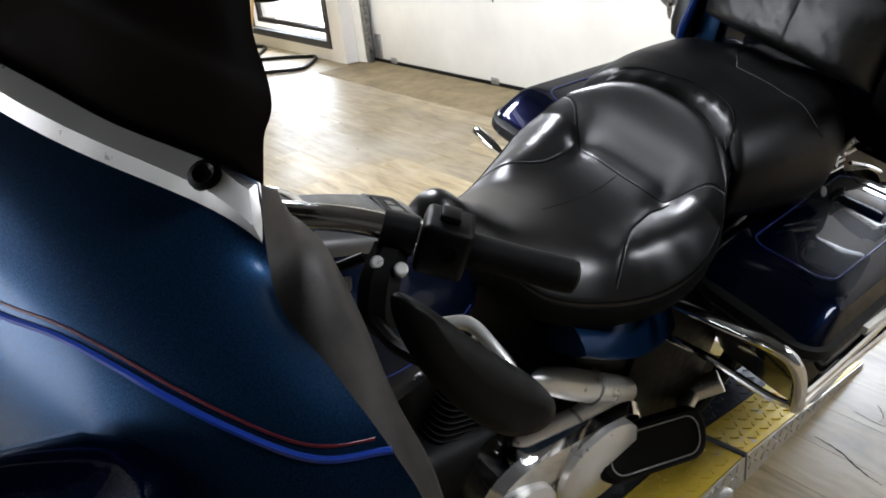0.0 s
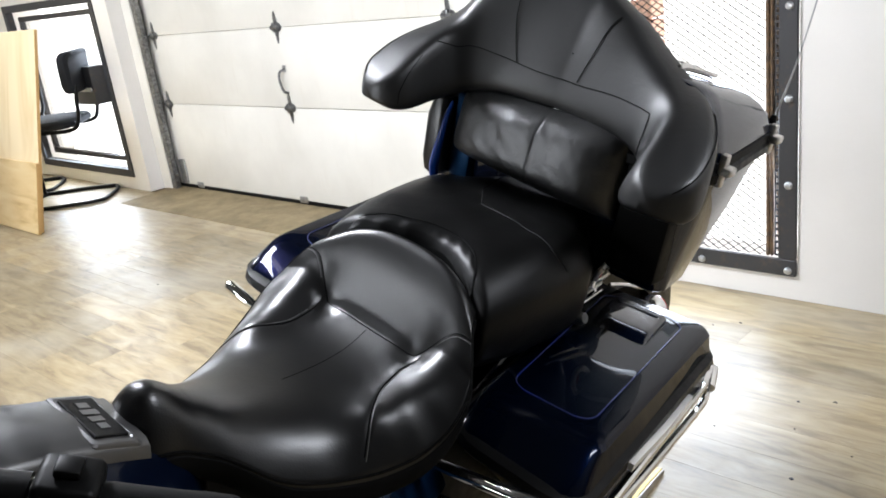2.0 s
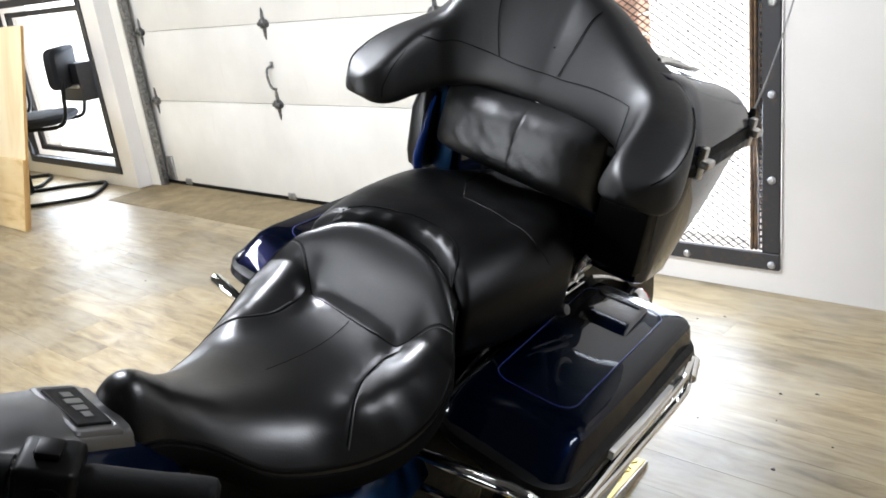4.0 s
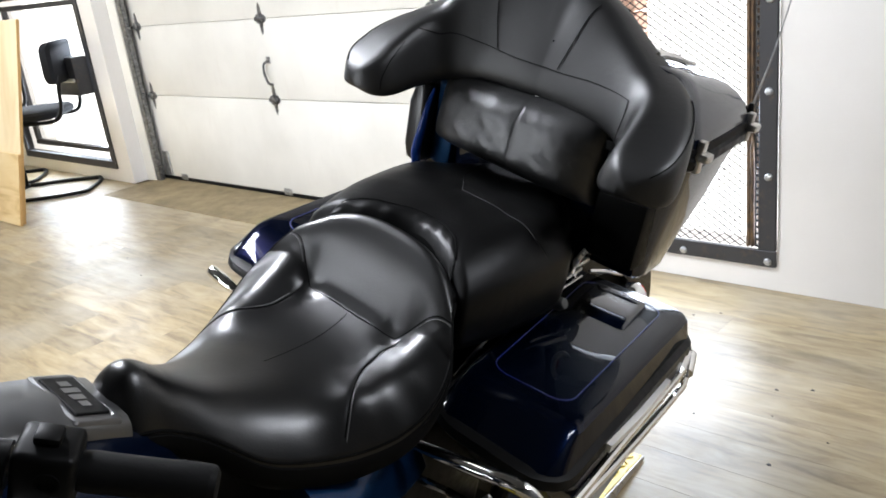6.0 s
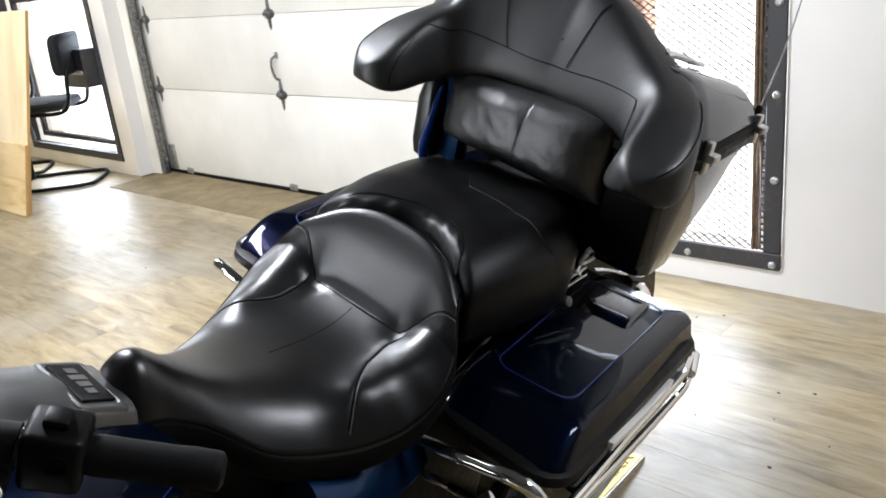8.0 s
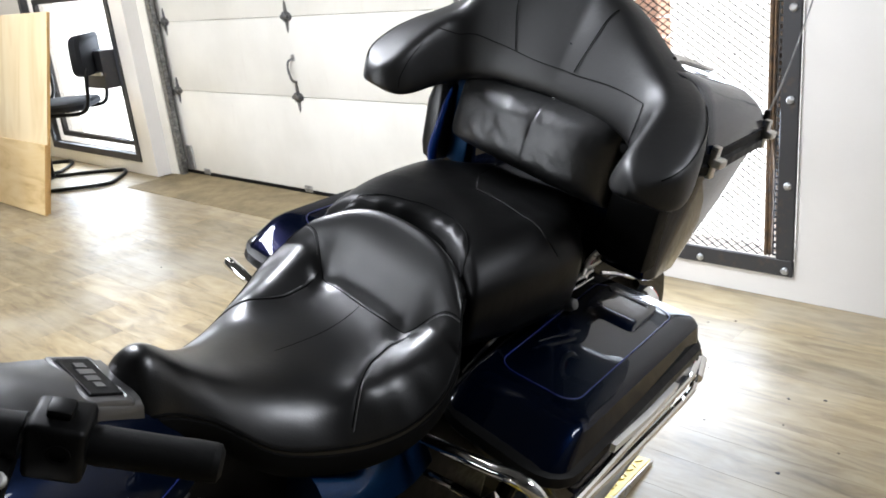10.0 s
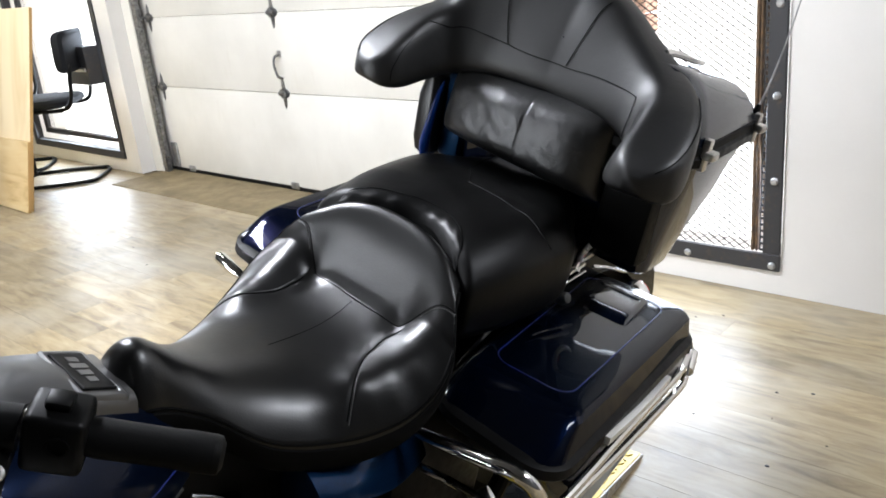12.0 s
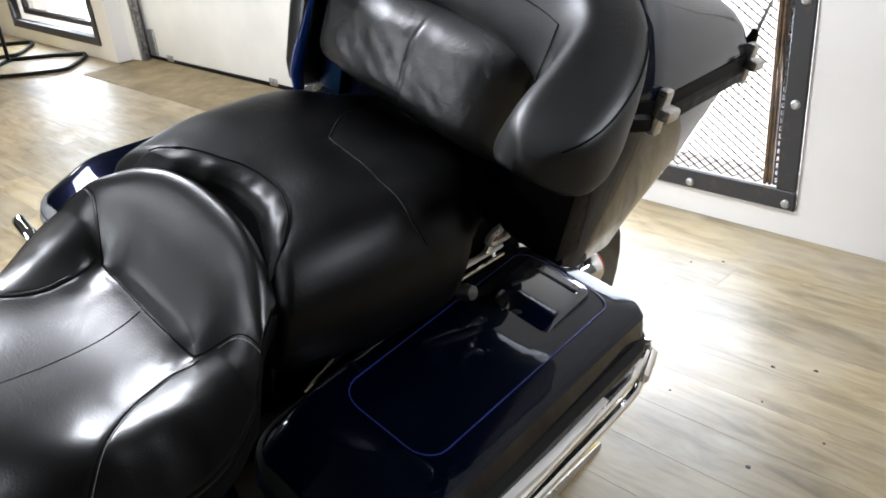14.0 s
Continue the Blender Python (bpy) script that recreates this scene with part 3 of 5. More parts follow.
# ---- plywood screen: two sheets leaning back against the chairs ----
for name, x0, x1, y, z1, m, lab in (
        ("plywood_sheet", -6.3, -4.128, 2.045, 1.135, PLY, "pale plywood sheet leaning back on its long edge"),
        ("plywood_offcut", -6.3, -4.105, 2.020, 0.405, PLY_DARK, "darker plywood strip leaning against the plywood sheet")):
    ob = tagged(link(name, box(x0, x1, -0.009, 0.009, 0.0, z1, 0.0015, 1), m, smooth=False), lab, "plywood")
    ob.matrix_world = pose(0, y, 0.002, -13.8, 0, 0)
    part("edge_ply", box(x1 - 0.0005, x1 + 0.0012, -0.0085, 0.0085, 0.002, z1 - 0.002), PLY_EDGE, ob, smooth=False)

# ---- cantilever chair ----
chair = thing("cantilever_chair", pose(-4.77, 2.53, 0.0, 0, 0, -44), "black cantilever chair with tubular frame", "chair", "chairs behind the plywood")
r = 0.0125
part("base_loop", tube([(-0.20, 0.23, 0.013), (-0.10, 0.27, 0.013), (0.10, 0.27, 0.013), (0.2, 0.23, 0.013), (0.23, 0.0, 0.013), (0.22, -0.2, 0.013), (0.20, -0.26, 0.013), (-0.20, -0.26, 0.013), (-0.22, -0.2, 0.013), (-0.23, 0.0, 0.013), (-0.20, 0.23, 0.013)], r, 10, 60, loop=False), PLASTIC, chair)
for s in (-1, 1):
    part("front_leg", tube([(s * 0.19, -0.25, 0.02), (s * 0.19, -0.24, 0.30), (s * 0.19, -0.20, 0.47), (s * 0.19, 0.0, 0.475)], r, 10, 20), PLASTIC, chair)
    part("back_post", tube([(s * 0.19, 0.0, 0.475), (s * 0.19, 0.18, 0.475), (s * 0.185, 0.235, 0.53), (s * 0.17, 0.25, 0.66), (s * 0.15, 0.26, 0.74)], r, 10, 24), PLASTIC, chair)
part("seat", loft([rrect(-0.22 + e, 0.22 - e, -0.24 + e, 0.20 - e, 0.08, z, 5) for e, z in ((0.02, 0.487), (0.0, 0.50), (0.0, 0.525), (0.012, 0.54), (0.05, 0.548), (0.12, 0.55))]), CHAIR_FABRIC, chair)
bk = part("backrest", loft([[Vector((p.x, 0.225 + z + 0.05 * (p.x / 0.2) ** 2 * -1 + 0.05 + 0.04 * (p.y - 0.8), p.y)) for p in rrect(-0.20 + e, 0.20 - e, 0.69 + e, 0.94 - e, 0.05, 0, 5)] for e, z in ((0.02, 0.02), (0.0, 0.01), (0.0, -0.03), (0.015, -0.045), (0.06, -0.05), (0.1, -0.051))]), CHAIR_FABRIC, chair)

copy_thing(chair, pose(-5.52, 2.50, 0.0, 0, 0, -38))

# ---- second motorcycle: the front wheel and fork that stand beside the plywood ----
bike2 = thing("parked_motorcycle", pose(-4.22, 1.355, 0, 0, 0, 2), "parked motorcycle with cast spoke front wheel", "motorcycle")
WR = 0.305
mw = Matrix.Translation((0, 0, WR)) @ pose(0, 0, 0, 0, 90)
tyre = part("front_wheel", turned([(WR - 0.085, -0.035), (WR - 0.05, -0.052), (WR - 0.015, -0.042), (WR, -0.015), (WR, 0.015), (WR - 0.015, 0.042), (WR - 0.05, 0.052), (WR - 0.085, 0.035), (WR - 0.085, -0.035)], mw, 64), RUBBER, bike2, "black tyre")
part("rim", turned([(WR - 0.10, -0.03), (WR - 0.082, -0.036), (WR - 0.076, -0.030), (WR - 0.076, 0.030), (WR - 0.082, 0.036), (WR - 0.10, 0.03), (WR - 0.10, -0.03)], mw, 64), BRUSHED, tyre)
part("hub", turned([(0.028, -0.05), (0.045, -0.04), (0.05, 0.0), (0.045, 0.04), (0.028, 0.05)], mw, 24), BRUSHED, tyre)
for k in range(13):
    a = 2 * math.pi * k / 13
    c, s = math.cos(a), math.sin(a)
    part("spoke", tube([(0.0, 0.04 * c, WR + 0.04 * s), (0.0, (WR - 0.09) * c, WR + (WR - 0.09) * s)], [0.010, 0.006], 8), BRUSHED, tyre)
part("brake_disc", turned([(0.085, -0.06), (0.120, -0.06), (0.120, -0.056), (0.085, -0.056), (0.085, -0.06)], mw, 40), STEEL, tyre)
part("fender", loft([[Vector((x, (WR + 0.025) * math.cos(a), WR + (WR + 0.025 + dz) * math.sin(a))) for x, dz in ((-0.05, -0.012), (-0.04, 0.0), (0, 0.006), (0.04, 0.0), (0.05, -0.012), (0.04, -0.004), (0, 0.002), (-0.04, -0.004))] for a in [radians(52 + 8 * k) for k in range(10)]]), PLASTIC, bike2, "black fender")
for s in (-1, 1):
    part("fork_leg", tube([(s * 0.085, 0, WR), (s * 0.085, -0.12, WR + 0.28), (s * 0.085, -0.28, WR + 0.62)], [0.024, 0.024, 0.019], 14, 10), BRUSHED, bike2)
    part("reflector", box(s * 0.108, s * 0.112, -0.09, -0.06, WR + 0.10, WR + 0.18, 0.003, 1), AMBER, bike2)
part("headlamp", turned([(0.0, -0.08), (0.06, -0.07), (0.085, -0.02), (0.09, 0.03), (0.08, 0.045), (0.0, 0.055)], Matrix.Translation((0, -0.14, 0.92)) @ pose(0, 0, 0, -80), 28), CHROME, bike2)
part("frame_body", box(-0.10, 0.10, -1.3, -0.36, 0.25, 0.72, 0.06, 3), PLASTIC, bike2)
part("fuel_tank", loft([rrect(-0.12 + e, 0.12 - e, -0.85 + e, -0.35 - e, 0.08, z) for e, z in ((0.04, 0.70), (0.0, 0.76), (0.0, 0.84), (0.03, 0.90), (0.07, 0.92))]), PAINT, bike2)
part("seat", loft([rrect(-0.12 + e, 0.12 - e, -1.35 + e, -0.83 - e, 0.08, z) for e, z in ((0.02, 0.70), (0.0, 0.73), (0.02, 0.78), (0.06, 0.79))]), LEATHER, bike2)
bm = turned([(WR - 0.085, -0.06), (WR - 0.05, -0.075), (WR, -0.03), (WR, 0.03), (WR - 0.05, 0.075), (WR - 0.085, 0.06), (WR - 0.085, -0.06)], Matrix.Translation((0, -1.5, WR)) @ pose(0, 0, 0, 0, 90), 48)
rear = part("rear_wheel", bm, RUBBER, bike2, "black tyre")
part("rim", turned([(0.03, -0.05), (WR - 0.08, -0.05), (WR - 0.08, 0.05), (0.03, 0.05)], Matrix.Translation((0, -1.5, WR)) @ pose(0, 0, 0, 0, 90), 40), BRUSHED, rear)
part("handlebar", tube([(-0.36, -0.55, 0.98), (-0.2, -0.42, 1.02), (0, -0.30, 0.98), (0.2, -0.42, 1.02), (0.36, -0.55, 0.98)], 0.013, 10, 30), CHROME, bike2)

# ---- the touring motorcycle: x to its left side, y to its rear, leaning on its stand ----
BIKE = pose(-0.290, 1.103, -0.008, -4.0, 16.5, 0.5)
bike = thing("touring_motorcycle", BIKE, "navy blue touring motorcycle with black leather seat, leaning on its stand", "motorcycle")


def mirror(pts):
    return [(-p[0], p[1], p[2]) for p in pts]


# driver's seat -------------------------------------------------
seat_w = soft((-0.585, 0.022), (-0.565, 0.046), (-0.53, 0.054), (-0.50, 0.066), (-0.48, 0.080), (-0.44, 0.110), (-0.40, 0.132), (-0.36, 0.150), (-0.32, 0.168), (-0.27, 0.187), (-0.22, 0.194), (-0.18, 0.178), (-0.16, 0.166), (-0.14, 0.152), (-0.111, 0.136))
seat_c = soft((-0.585, 0.772), (-0.565, 0.806), (-0.54, 0.812), (-0.50, 0.782), (-0.46, 0.757), (-0.42, 0.742), (-0.36, 0.731), (-0.30, 0.727), (-0.25, 0.730), (-0.21, 0.742), (-0.185, 0.760), (-0.168, 0.790), (-0.153, 0.820), (-0.140, 0.842), (-0.129, 0.857), (-0.119, 0.863), (-0.111, 0.858))
seat_e = soft((-0.585, 0.752), (-0.55, 0.756), (-0.50, 0.735), (-0.48, 0.722), (-0.44, 0.692), (-0.40, 0.680), (-0.34, 0.676), (-0.29, 0.686), (-0.25, 0.706), (-0.21, 0.742), (-0.18, 0.774), (-0.16, 0.793), (-0.14, 0.812), (-0.111, 0.822))
TUFTX, TUFTY = 0.088, -0.193
BOLSTER = ((0.098, -0.195), (0.092, -0.225), (0.098, -0.265), (0.120, -0.305), (0.148, -0.340))
WINGTOP = ((0.088, -0.193), (0.112, -0.180), (0.136, -0.164), (0.160, -0.152))


def polydist(x, y, line):
    return min(seg_dist(x, y, *a, *b) for a, b in zip(line, line[1:]))


def seat_z(x, y):
    w, c, e = seat_w(y), seat_c(y), seat_e(y)
    s = min(abs(x) / w, 1.0)
    p = 2.1 + 1.3 * gauss(y + 0.26, 0.12)
    z = e + (c - e) * (1 - s ** p)
    ax = abs(x)
    if y > -0.42:
        # side bolsters, the dish between them, tufts and seams
        z += 0.024 * gauss(seg_dist(ax, y, 0.145, -0.300, 0.145, -0.205), 0.034) * max(0.0, 1 - s ** 8)
        z -= 0.010 * gauss(math.hypot(ax - TUFTX, (y - TUFTY) * 1.2), 0.017)
        z -= 0.0010 * gauss(seg_dist(x, y, -TUFTX, TUFTY, TUFTX, TUFTY - 0.002), 0.0020)
        z -= 0.0011 * gauss(polydist(ax, y, BOLSTER), 0.0020)
        z -= 0.0009 * gauss(polydist(ax, y, WINGTOP), 0.0020)
        wr = noise.noise(Vector((x * 26, y * 40, 3.0))) * gauss(seg_dist(ax, y, 0.15, -0.30, 0.16, -0.17), 0.05)
        z += 0.0014 * wr
        z += 0.0008 * noise.noise(Vector((x * 55 + y * 20, y * 60, 7.0))) * gauss(math.hypot(ax - TUFTX, y - TUFTY), 0.035)
    z += 0.00015 * noise.noise(Vector((x * 14, y * 14, 1.0)))
    return z


def seat_y(x, y):
    """The back of the seat is rounded in plan."""
    return y - 0.026 * (x / 0.14) ** 2 * min(1.0, max(0.0, (y + 0.19) / 0.07))


NY, NX = 250, 181
rings = []
for i in range(NY + 1):
    y = -0.585 + 0.474 * i / NY
    w, e = seat_w(y), seat_e(y)
    sk = 0.036 + 0.010 * gauss(y + 0.32, 0.12)
    left = [(-w + 0.035, y, e - sk - 0.012), (-w + 0.006, y, e - sk - 0.006), (-w - 0.004, y, e - sk + 0.006), (-w - 0.006, y, e - sk * 0.5), (-w - 0.003, y, e - 0.010)]
    top = []
    for k in range(NX):
        s = -1 + 2 * k / (NX - 1)
        x = w * s
        top.append((x, y, seat_z(x, y)))
    rings.append([(p[0], seat_y(p[0], p[1]), p[2]) for p in left + top + [(-p[0], p[1], p[2]) for p in left[::-1]]])
rim = rings[-1]
rings.append([(x * 0.995, y + 0.0035, z - 0.006) for x, y, z in rim])
rings.append([(x * 0.985, y + 0.0050, z - 0.020) for x, y, z in rim])
rings.append([(x * 0.98, y + 0.0050, min(z, 0.70)) for x, y, z in rim])
seat = part("seat", loft(rings), LEATHER, bike, "black leather rider seat, tufted, with side bolsters", angle=None)
# the matt vinyl skirt sewn round the lower edge of the seat
for s in (-1, 1):
    rows = []
    for i in range(4, NY + 1, 3):
        y = -0.585 + 0.474 * i / NY
        w, e = seat_w(y) + 0.0014, seat_e(y)
        sk = 0.036 + 0.010 * gauss(y + 0.32, 0.12)
        line = [(w - 0.036, e - sk - 0.0136), (w - 0.006, e - sk - 0.0074), (w + 0.004, e - sk + 0.0052), (w + 0.006, e - sk * 0.5), (w + 0.0045, e - sk * 0.5 + 0.010), (w + 0.0025, e - sk * 0.5 + 0.012)]
        rows.append([(s * x, seat_y(x, y), z) for x, z in line])
    part("seat_skirt", loft(rows if s > 0 else [q[::-1] for q in rows], closed=False), SEAM, seat, "matt black vinyl skirt")


def on_seat(line, lift=0.0008):
    return [(x, seat_y(x, y), seat_z(x, y) + lift) for x, y in line]


def plan(pts, n):
    return [(p.x, p.y) for p in smoothline([(x, y, 0) for x, y in pts], n)]


for s in (-1, 1):
    part("seam", tube(on_seat(plan([(s * a, b) for a, b in BOLSTER], 40)), 0.0007, 6), SEAM, seat)
    part("seam", tube(on_seat(plan([(s * a, b) for a, b in WINGTOP], 24)), 0.0007, 6), SEAM, seat)
    # edge welt and its stitching
    edge = [(s * (seat_w(y) + 0.002), seat_y(seat_w(y), y), seat_e(y) - 0.004) for y in np.linspace(-0.57, -0.12, 60)]
    part("welt", tube(edge, 0.0022, 6), SEAM, seat)
    part("stitching", tube(on_seat(plan([(s * (a + 0.0035), b) for a, b in BOLSTER[1:]], 40), 0.0002), 0.0007, 5), STITCH, seat, "pale stitched edge")
    part("stitching", tube(on_seat(plan([(s * (a + 0.002), b - 0.003) for a, b in WINGTOP[1:]], 20), 0.0002), 0.0006, 5), STITCH, seat, "pale stitched edge")
part("seam", tube(on_seat(plan([(-TUFTX, TUFTY), (-0.04, -0.196), (0.04, -0.197), (TUFTX, TUFTY)], 40)), 0.0007, 6), SEAM, seat)
part("seam", tube(on_seat([(0.0, y) for y in np.linspace(-0.20, -0.35, 30)], 0.0), 0.0006, 6), SEAM, seat)

# passenger seat ------------------------------------------------
ps_w = soft((-0.082, 0.126), (-0.075, 0.140), (-0.06, 0.154), (0.0, 0.172), (0.08, 0.175), (0.11, 0.164), (0.135, 0.144), (0.16, 0.125), (0.20, 0.105))
ps_c = soft((-0.082, 0.850), (-0.076, 0.860), (-0.066, 0.866), (-0.045, 0.873), (0.0, 0.882), (0.06, 0.883), (0.12, 0.876), (0.20, 0.872))

PS_SEAM = [(-0.075, 0.190), (-0.051, 0.102), (-0.009, 0.044), (0.089, 0.034), (0.150, 0.030), (0.173, 0.034)]


def ps_z(x, y):
    s = min(abs(x) / ps_w(y), 1)
    z = ps_c(y) - 0.044 * s ** 6 + 0.006 * s * s * min(1, max(0, y / 0.1))
    z -= 0.0014 * gauss(polydist(x, y, PS_SEAM), 0.004) + 0.0022 * gauss(math.hypot(x + 0.009, y - 0.042), 0.014) + 0.0018 * gauss(math.hypot(x - 0.089, y - 0.033), 0.012)
    z += 0.0016 * noise.noise(Vector((x * 20, y * 20, 8.0)))
    if y < -0.06:
        z += 0.0025 * noise.noise(Vector((x * 40, y * 30, 5.0)))
    return z


def gap(x, y):
    """The front of the passenger seat follows the curve of the rider's seat."""
    return (-0.022 - 0.036 * (x / 0.13) ** 2 + 0.018 * gauss(x - 0.020, 0.050) - 0.007 * gauss(x + 0.07, 0.045)) * min(1.0, max(0.0, (0.04 - y) / 0.10))


rings = []
for i in range(70):
    y = -0.082 + 0.284 * i / 69
    w = ps_w(y)
    e = ps_z(w, y)
    bot = 0.735
    side = [(-w + 0.03, y, bot - 0.006), (-w + 0.006, y, bot), (-w - 0.003, y, bot + 0.02), (-w - 0.006, y, (bot + e) / 2), (-w - 0.004, y, e - 0.012)]
    top = [(w * (-1 + 2 * k / 60), y, ps_z(w * (-1 + 2 * k / 60), y)) for k in range(61)]
    rings.append([(p[0], p[1] + gap(p[0], p[1]), p[2]) for p in side + top + [(-p[0], p[1], p[2]) for p in side[::-1]]])
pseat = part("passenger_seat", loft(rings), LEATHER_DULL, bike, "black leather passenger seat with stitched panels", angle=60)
part("seam", tube([(x, y + gap(x, y), ps_z(x, y) + 0.0004) for a, b in zip(PS_SEAM, PS_SEAM[1:]) for x, y in [(a[0] + (b[0] - a[0]) * k / 12, a[1] + (b[1] - a[1]) * k / 12) for k in range(12)]], 0.0006, 6), SEAM, pseat)
part("stitching", tube([(x, y + gap(x, y) - 0.002, ps_z(x, y) + 0.0005) for a, b in zip(PS_SEAM[1:], PS_SEAM[2:]) for x, y in [(a[0] + (b[0] - a[0]) * k / 12, a[1] + (b[1] - a[1]) * k / 12) for k in range(12)]], 0.00022, 5), STITCH, pseat, "pale stitched edge")
# folded front lip of the passenger seat over the gap
rows = []
for k in range(60):
    x = -0.122 + 0.244 * k / 59
    f = 1 - abs(2 * k / 59 - 1) ** 6
    d = 0.034 + 0.002 * noise.noise(Vector((x * 22, 0, 2)))
    row = []
    for j in range(9):
        q = j / 8
        y = -0.0845 + d * q * f
        row.append((x, y + gap(x, y), ps_z(x, max(y, -0.078)) + (0.0012 + 0.0016 * math.sin(q * math.pi) * f + 0.0008 * noise.noise(Vector((x * 60 + q * 2, q * 2.5, 2))) + 0.0006 * noise.noise(Vector((x * 130, q * 5, 9)))) - (0.012 * (1 - q * 5) if q < 0.2 else 0)))
    rows.append(row)
bm = bmesh.new()
loft(rows, closed=False, bm=bm)
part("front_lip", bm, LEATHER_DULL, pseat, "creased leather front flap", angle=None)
part("stitch_line", tube([(r[7][0], r[7][1], r[7][2] + 0.0006) for r in rows[3:-3]], 0.0008, 5), SEAM, pseat)

# lower back pad ------------------------------------------------
rings = []
NU, NV = 120, 50
grid = []
for j in range(NV + 1):
    row = []
    v = -1 + 2 * j / NV
    for i in range(NU + 1):
        u = -1 + 2 * i / NU
        x = 0.165 * u - 0.020
        z = 0.950 + 0.066 * v + 0.006 * u * v
        puff = (1 - abs(u) ** 5) * (1 - abs(v) ** 4)
        y = 0.195 - 0.055 * max(puff, 0) ** 0.6 + 0.012 * v
        y += 0.0022 * gauss(u - 0.12, 0.005) * max(puff, 0)
        y += 0.0042 * noise.noise(Vector((x * 12, z * 12, 4))) * max(puff, 0) + 0.0012 * noise.noise(Vector((x * 45 + z * 20, z * 50, 6))) * max(puff, 0)
        row.append((x, y, z))
    grid.append(row)
bm2 = bmesh.new()
front = [[bm2.verts.new(p) for p in row] for row in grid]
for a, b in zip(front, front[1:]):
    for i in range(NU):
        bm2.faces.new((a[i], a[i + 1], b[i + 1], b[i]))
rim = front[0] + [r[-1] for r in front[1:]] + front[-1][-2::-1] + [r[0] for r in front[-2:0:-1]]
backrim = [bm2.verts.new((v.co.x, 0.225, v.co.z)) for v in rim]
for k in range(len(rim)):
    j = (k + 1) % len(rim)
    bm2.faces.new((rim[k], rim[j], backrim[j], backrim[k]))
bm2.faces.new(backrim)
part("back_pad", bm2, LEATHER_WORN, bike, "creased black leather back pad with a centre seam", angle=70)

# wrap-around passenger backrest --------------------------------
wb_x = soft((0, 0.0), (0.25, 0.092), (0.45, 0.160), (0.6, 0.205), (0.75, 0.236), (0.9, 0.254), (1.0, 0.262))
wb_y = soft((0, 0.222), (0.25, 0.218), (0.45, 0.204), (0.6, 0.176), (0.75, 0.128), (0.9, 0.074), (1.0, 0.030))
wb_t = soft((0, 0.050), (0.4, 0.050), (0.6, 0.048), (0.8, 0.058), (0.9, 0.058), (0.96, 0.046), (1.0, 0.016))
wb_b = soft((0, 1.008), (0.3, 1.006), (0.5, 0.996), (0.7, 0.978), (0.85, 0.966), (0.95, 0.966), (1.0, 0.978))
wb_h = soft((-1, 1.002), (-0.96, 1.022), (-0.88, 1.048), (-0.75, 1.079), (-0.66, 1.098), (-0.6, 1.116), (-0.53, 1.155), (-0.45, 1.185), (-0.32, 1.205), (-0.15, 1.208), (0, 1.202), (0.1, 1.186), (0.2, 1.168), (0.3, 1.146), (0.4, 1.126), (0.5, 1.108), (0.6, 1.094), (0.75, 1.070), (0.88, 1.043), (0.96, 1.022), (1, 1.002))      # the hump sits a little to the far side
rings = []
NS = 96
for i in range(NS + 1):
    u = -1 + 2 * i / NS
    a = abs(u)
    sg = 1 if u >= 0 else -1
    c = Vector((sg * wb_x(a), wb_y(a), 0))
    d = 0.01
    t = Vector((wb_x(min(a + d, 1)) - wb_x(max(a - d, 0)), wb_y(min(a + d, 1)) - wb_y(max(a - d, 0)), 0)).normalized()
    nrm = Vector((t.y, -t.x, 0))        # towards the rider and inside
    nrm.x *= sg
    b, h, th = wb_b(a), wb_h(u), wb_t(a)
    ring = []
    for k in range(40):
        q = 2 * math.pi * k / 40
        cs, sn = math.cos(q), math.sin(q)
        pu = math.copysign(abs(cs) ** (0.56 - 0.20 * a if cs > 0 else 0.56 - 0.26 * a), cs)
        pv = math.copysign(abs(sn) ** (0.72 - 0.22 * a), sn)
        z = (b + h) / 2 + pv * (h - b) / 2
        f = (z - b) / max(h - b, 1e-4)
        depth = th * pu * (1.0 - 0.22 * f)
        lean = -0.055 * f * (1 - a) ** 0.5 * (h - b) / 0.17      # the tall middle leans to the rear
        p = c + nrm * (depth + lean * 1.0)
        p += nrm * 0.002 * noise.noise(Vector((p.x * 14, z * 16, 2.2)))
        ring.append((p.x, p.y, z))
    rings.append(ring)
wrap = part("backrest", loft(rings), LEATHER_SOFT, bike, "black leather wrap-around passenger backrest with armrests", angle=None)


def on_wrap(u, f, out=0.0012):
    """A point on the front face of the wrap-around backrest."""
    a = abs(u)
    i = (u + 1) / 2 * NS
    i0 = min(int(i), NS - 1)
    best = []
    for j in (i0, i0 + 1):
        rr = rings[j]
        b, h = wb_b(abs(-1 + 2 * j / NS)), wb_h(-1 + 2 * j / NS)
        zt = b + f * (h - b)
        side = [rr[k] for k in list(range(30, 40)) + list(range(0, 11))]
        zs = [p[2] for p in side]
        best.append(Vector((np.interp(zt, zs, [p[0] for p in side]), np.interp(zt, zs, [p[1] for p in side]), zt)))
    p = best[0].lerp(best[1], i - i0)
    sg = 1 if u >= 0 else -1
    return p + Vector((-sg * 0.3 * a, -1, 0)) * out


def wrap_seam(points, n, r=0.0007):
    """A sewn seam through points given as turn along the pad and share of its height."""
    part("seam", tube([on_wrap(u, f) for u, f in plan(points, n)], r, 6), SEAM, wrap)


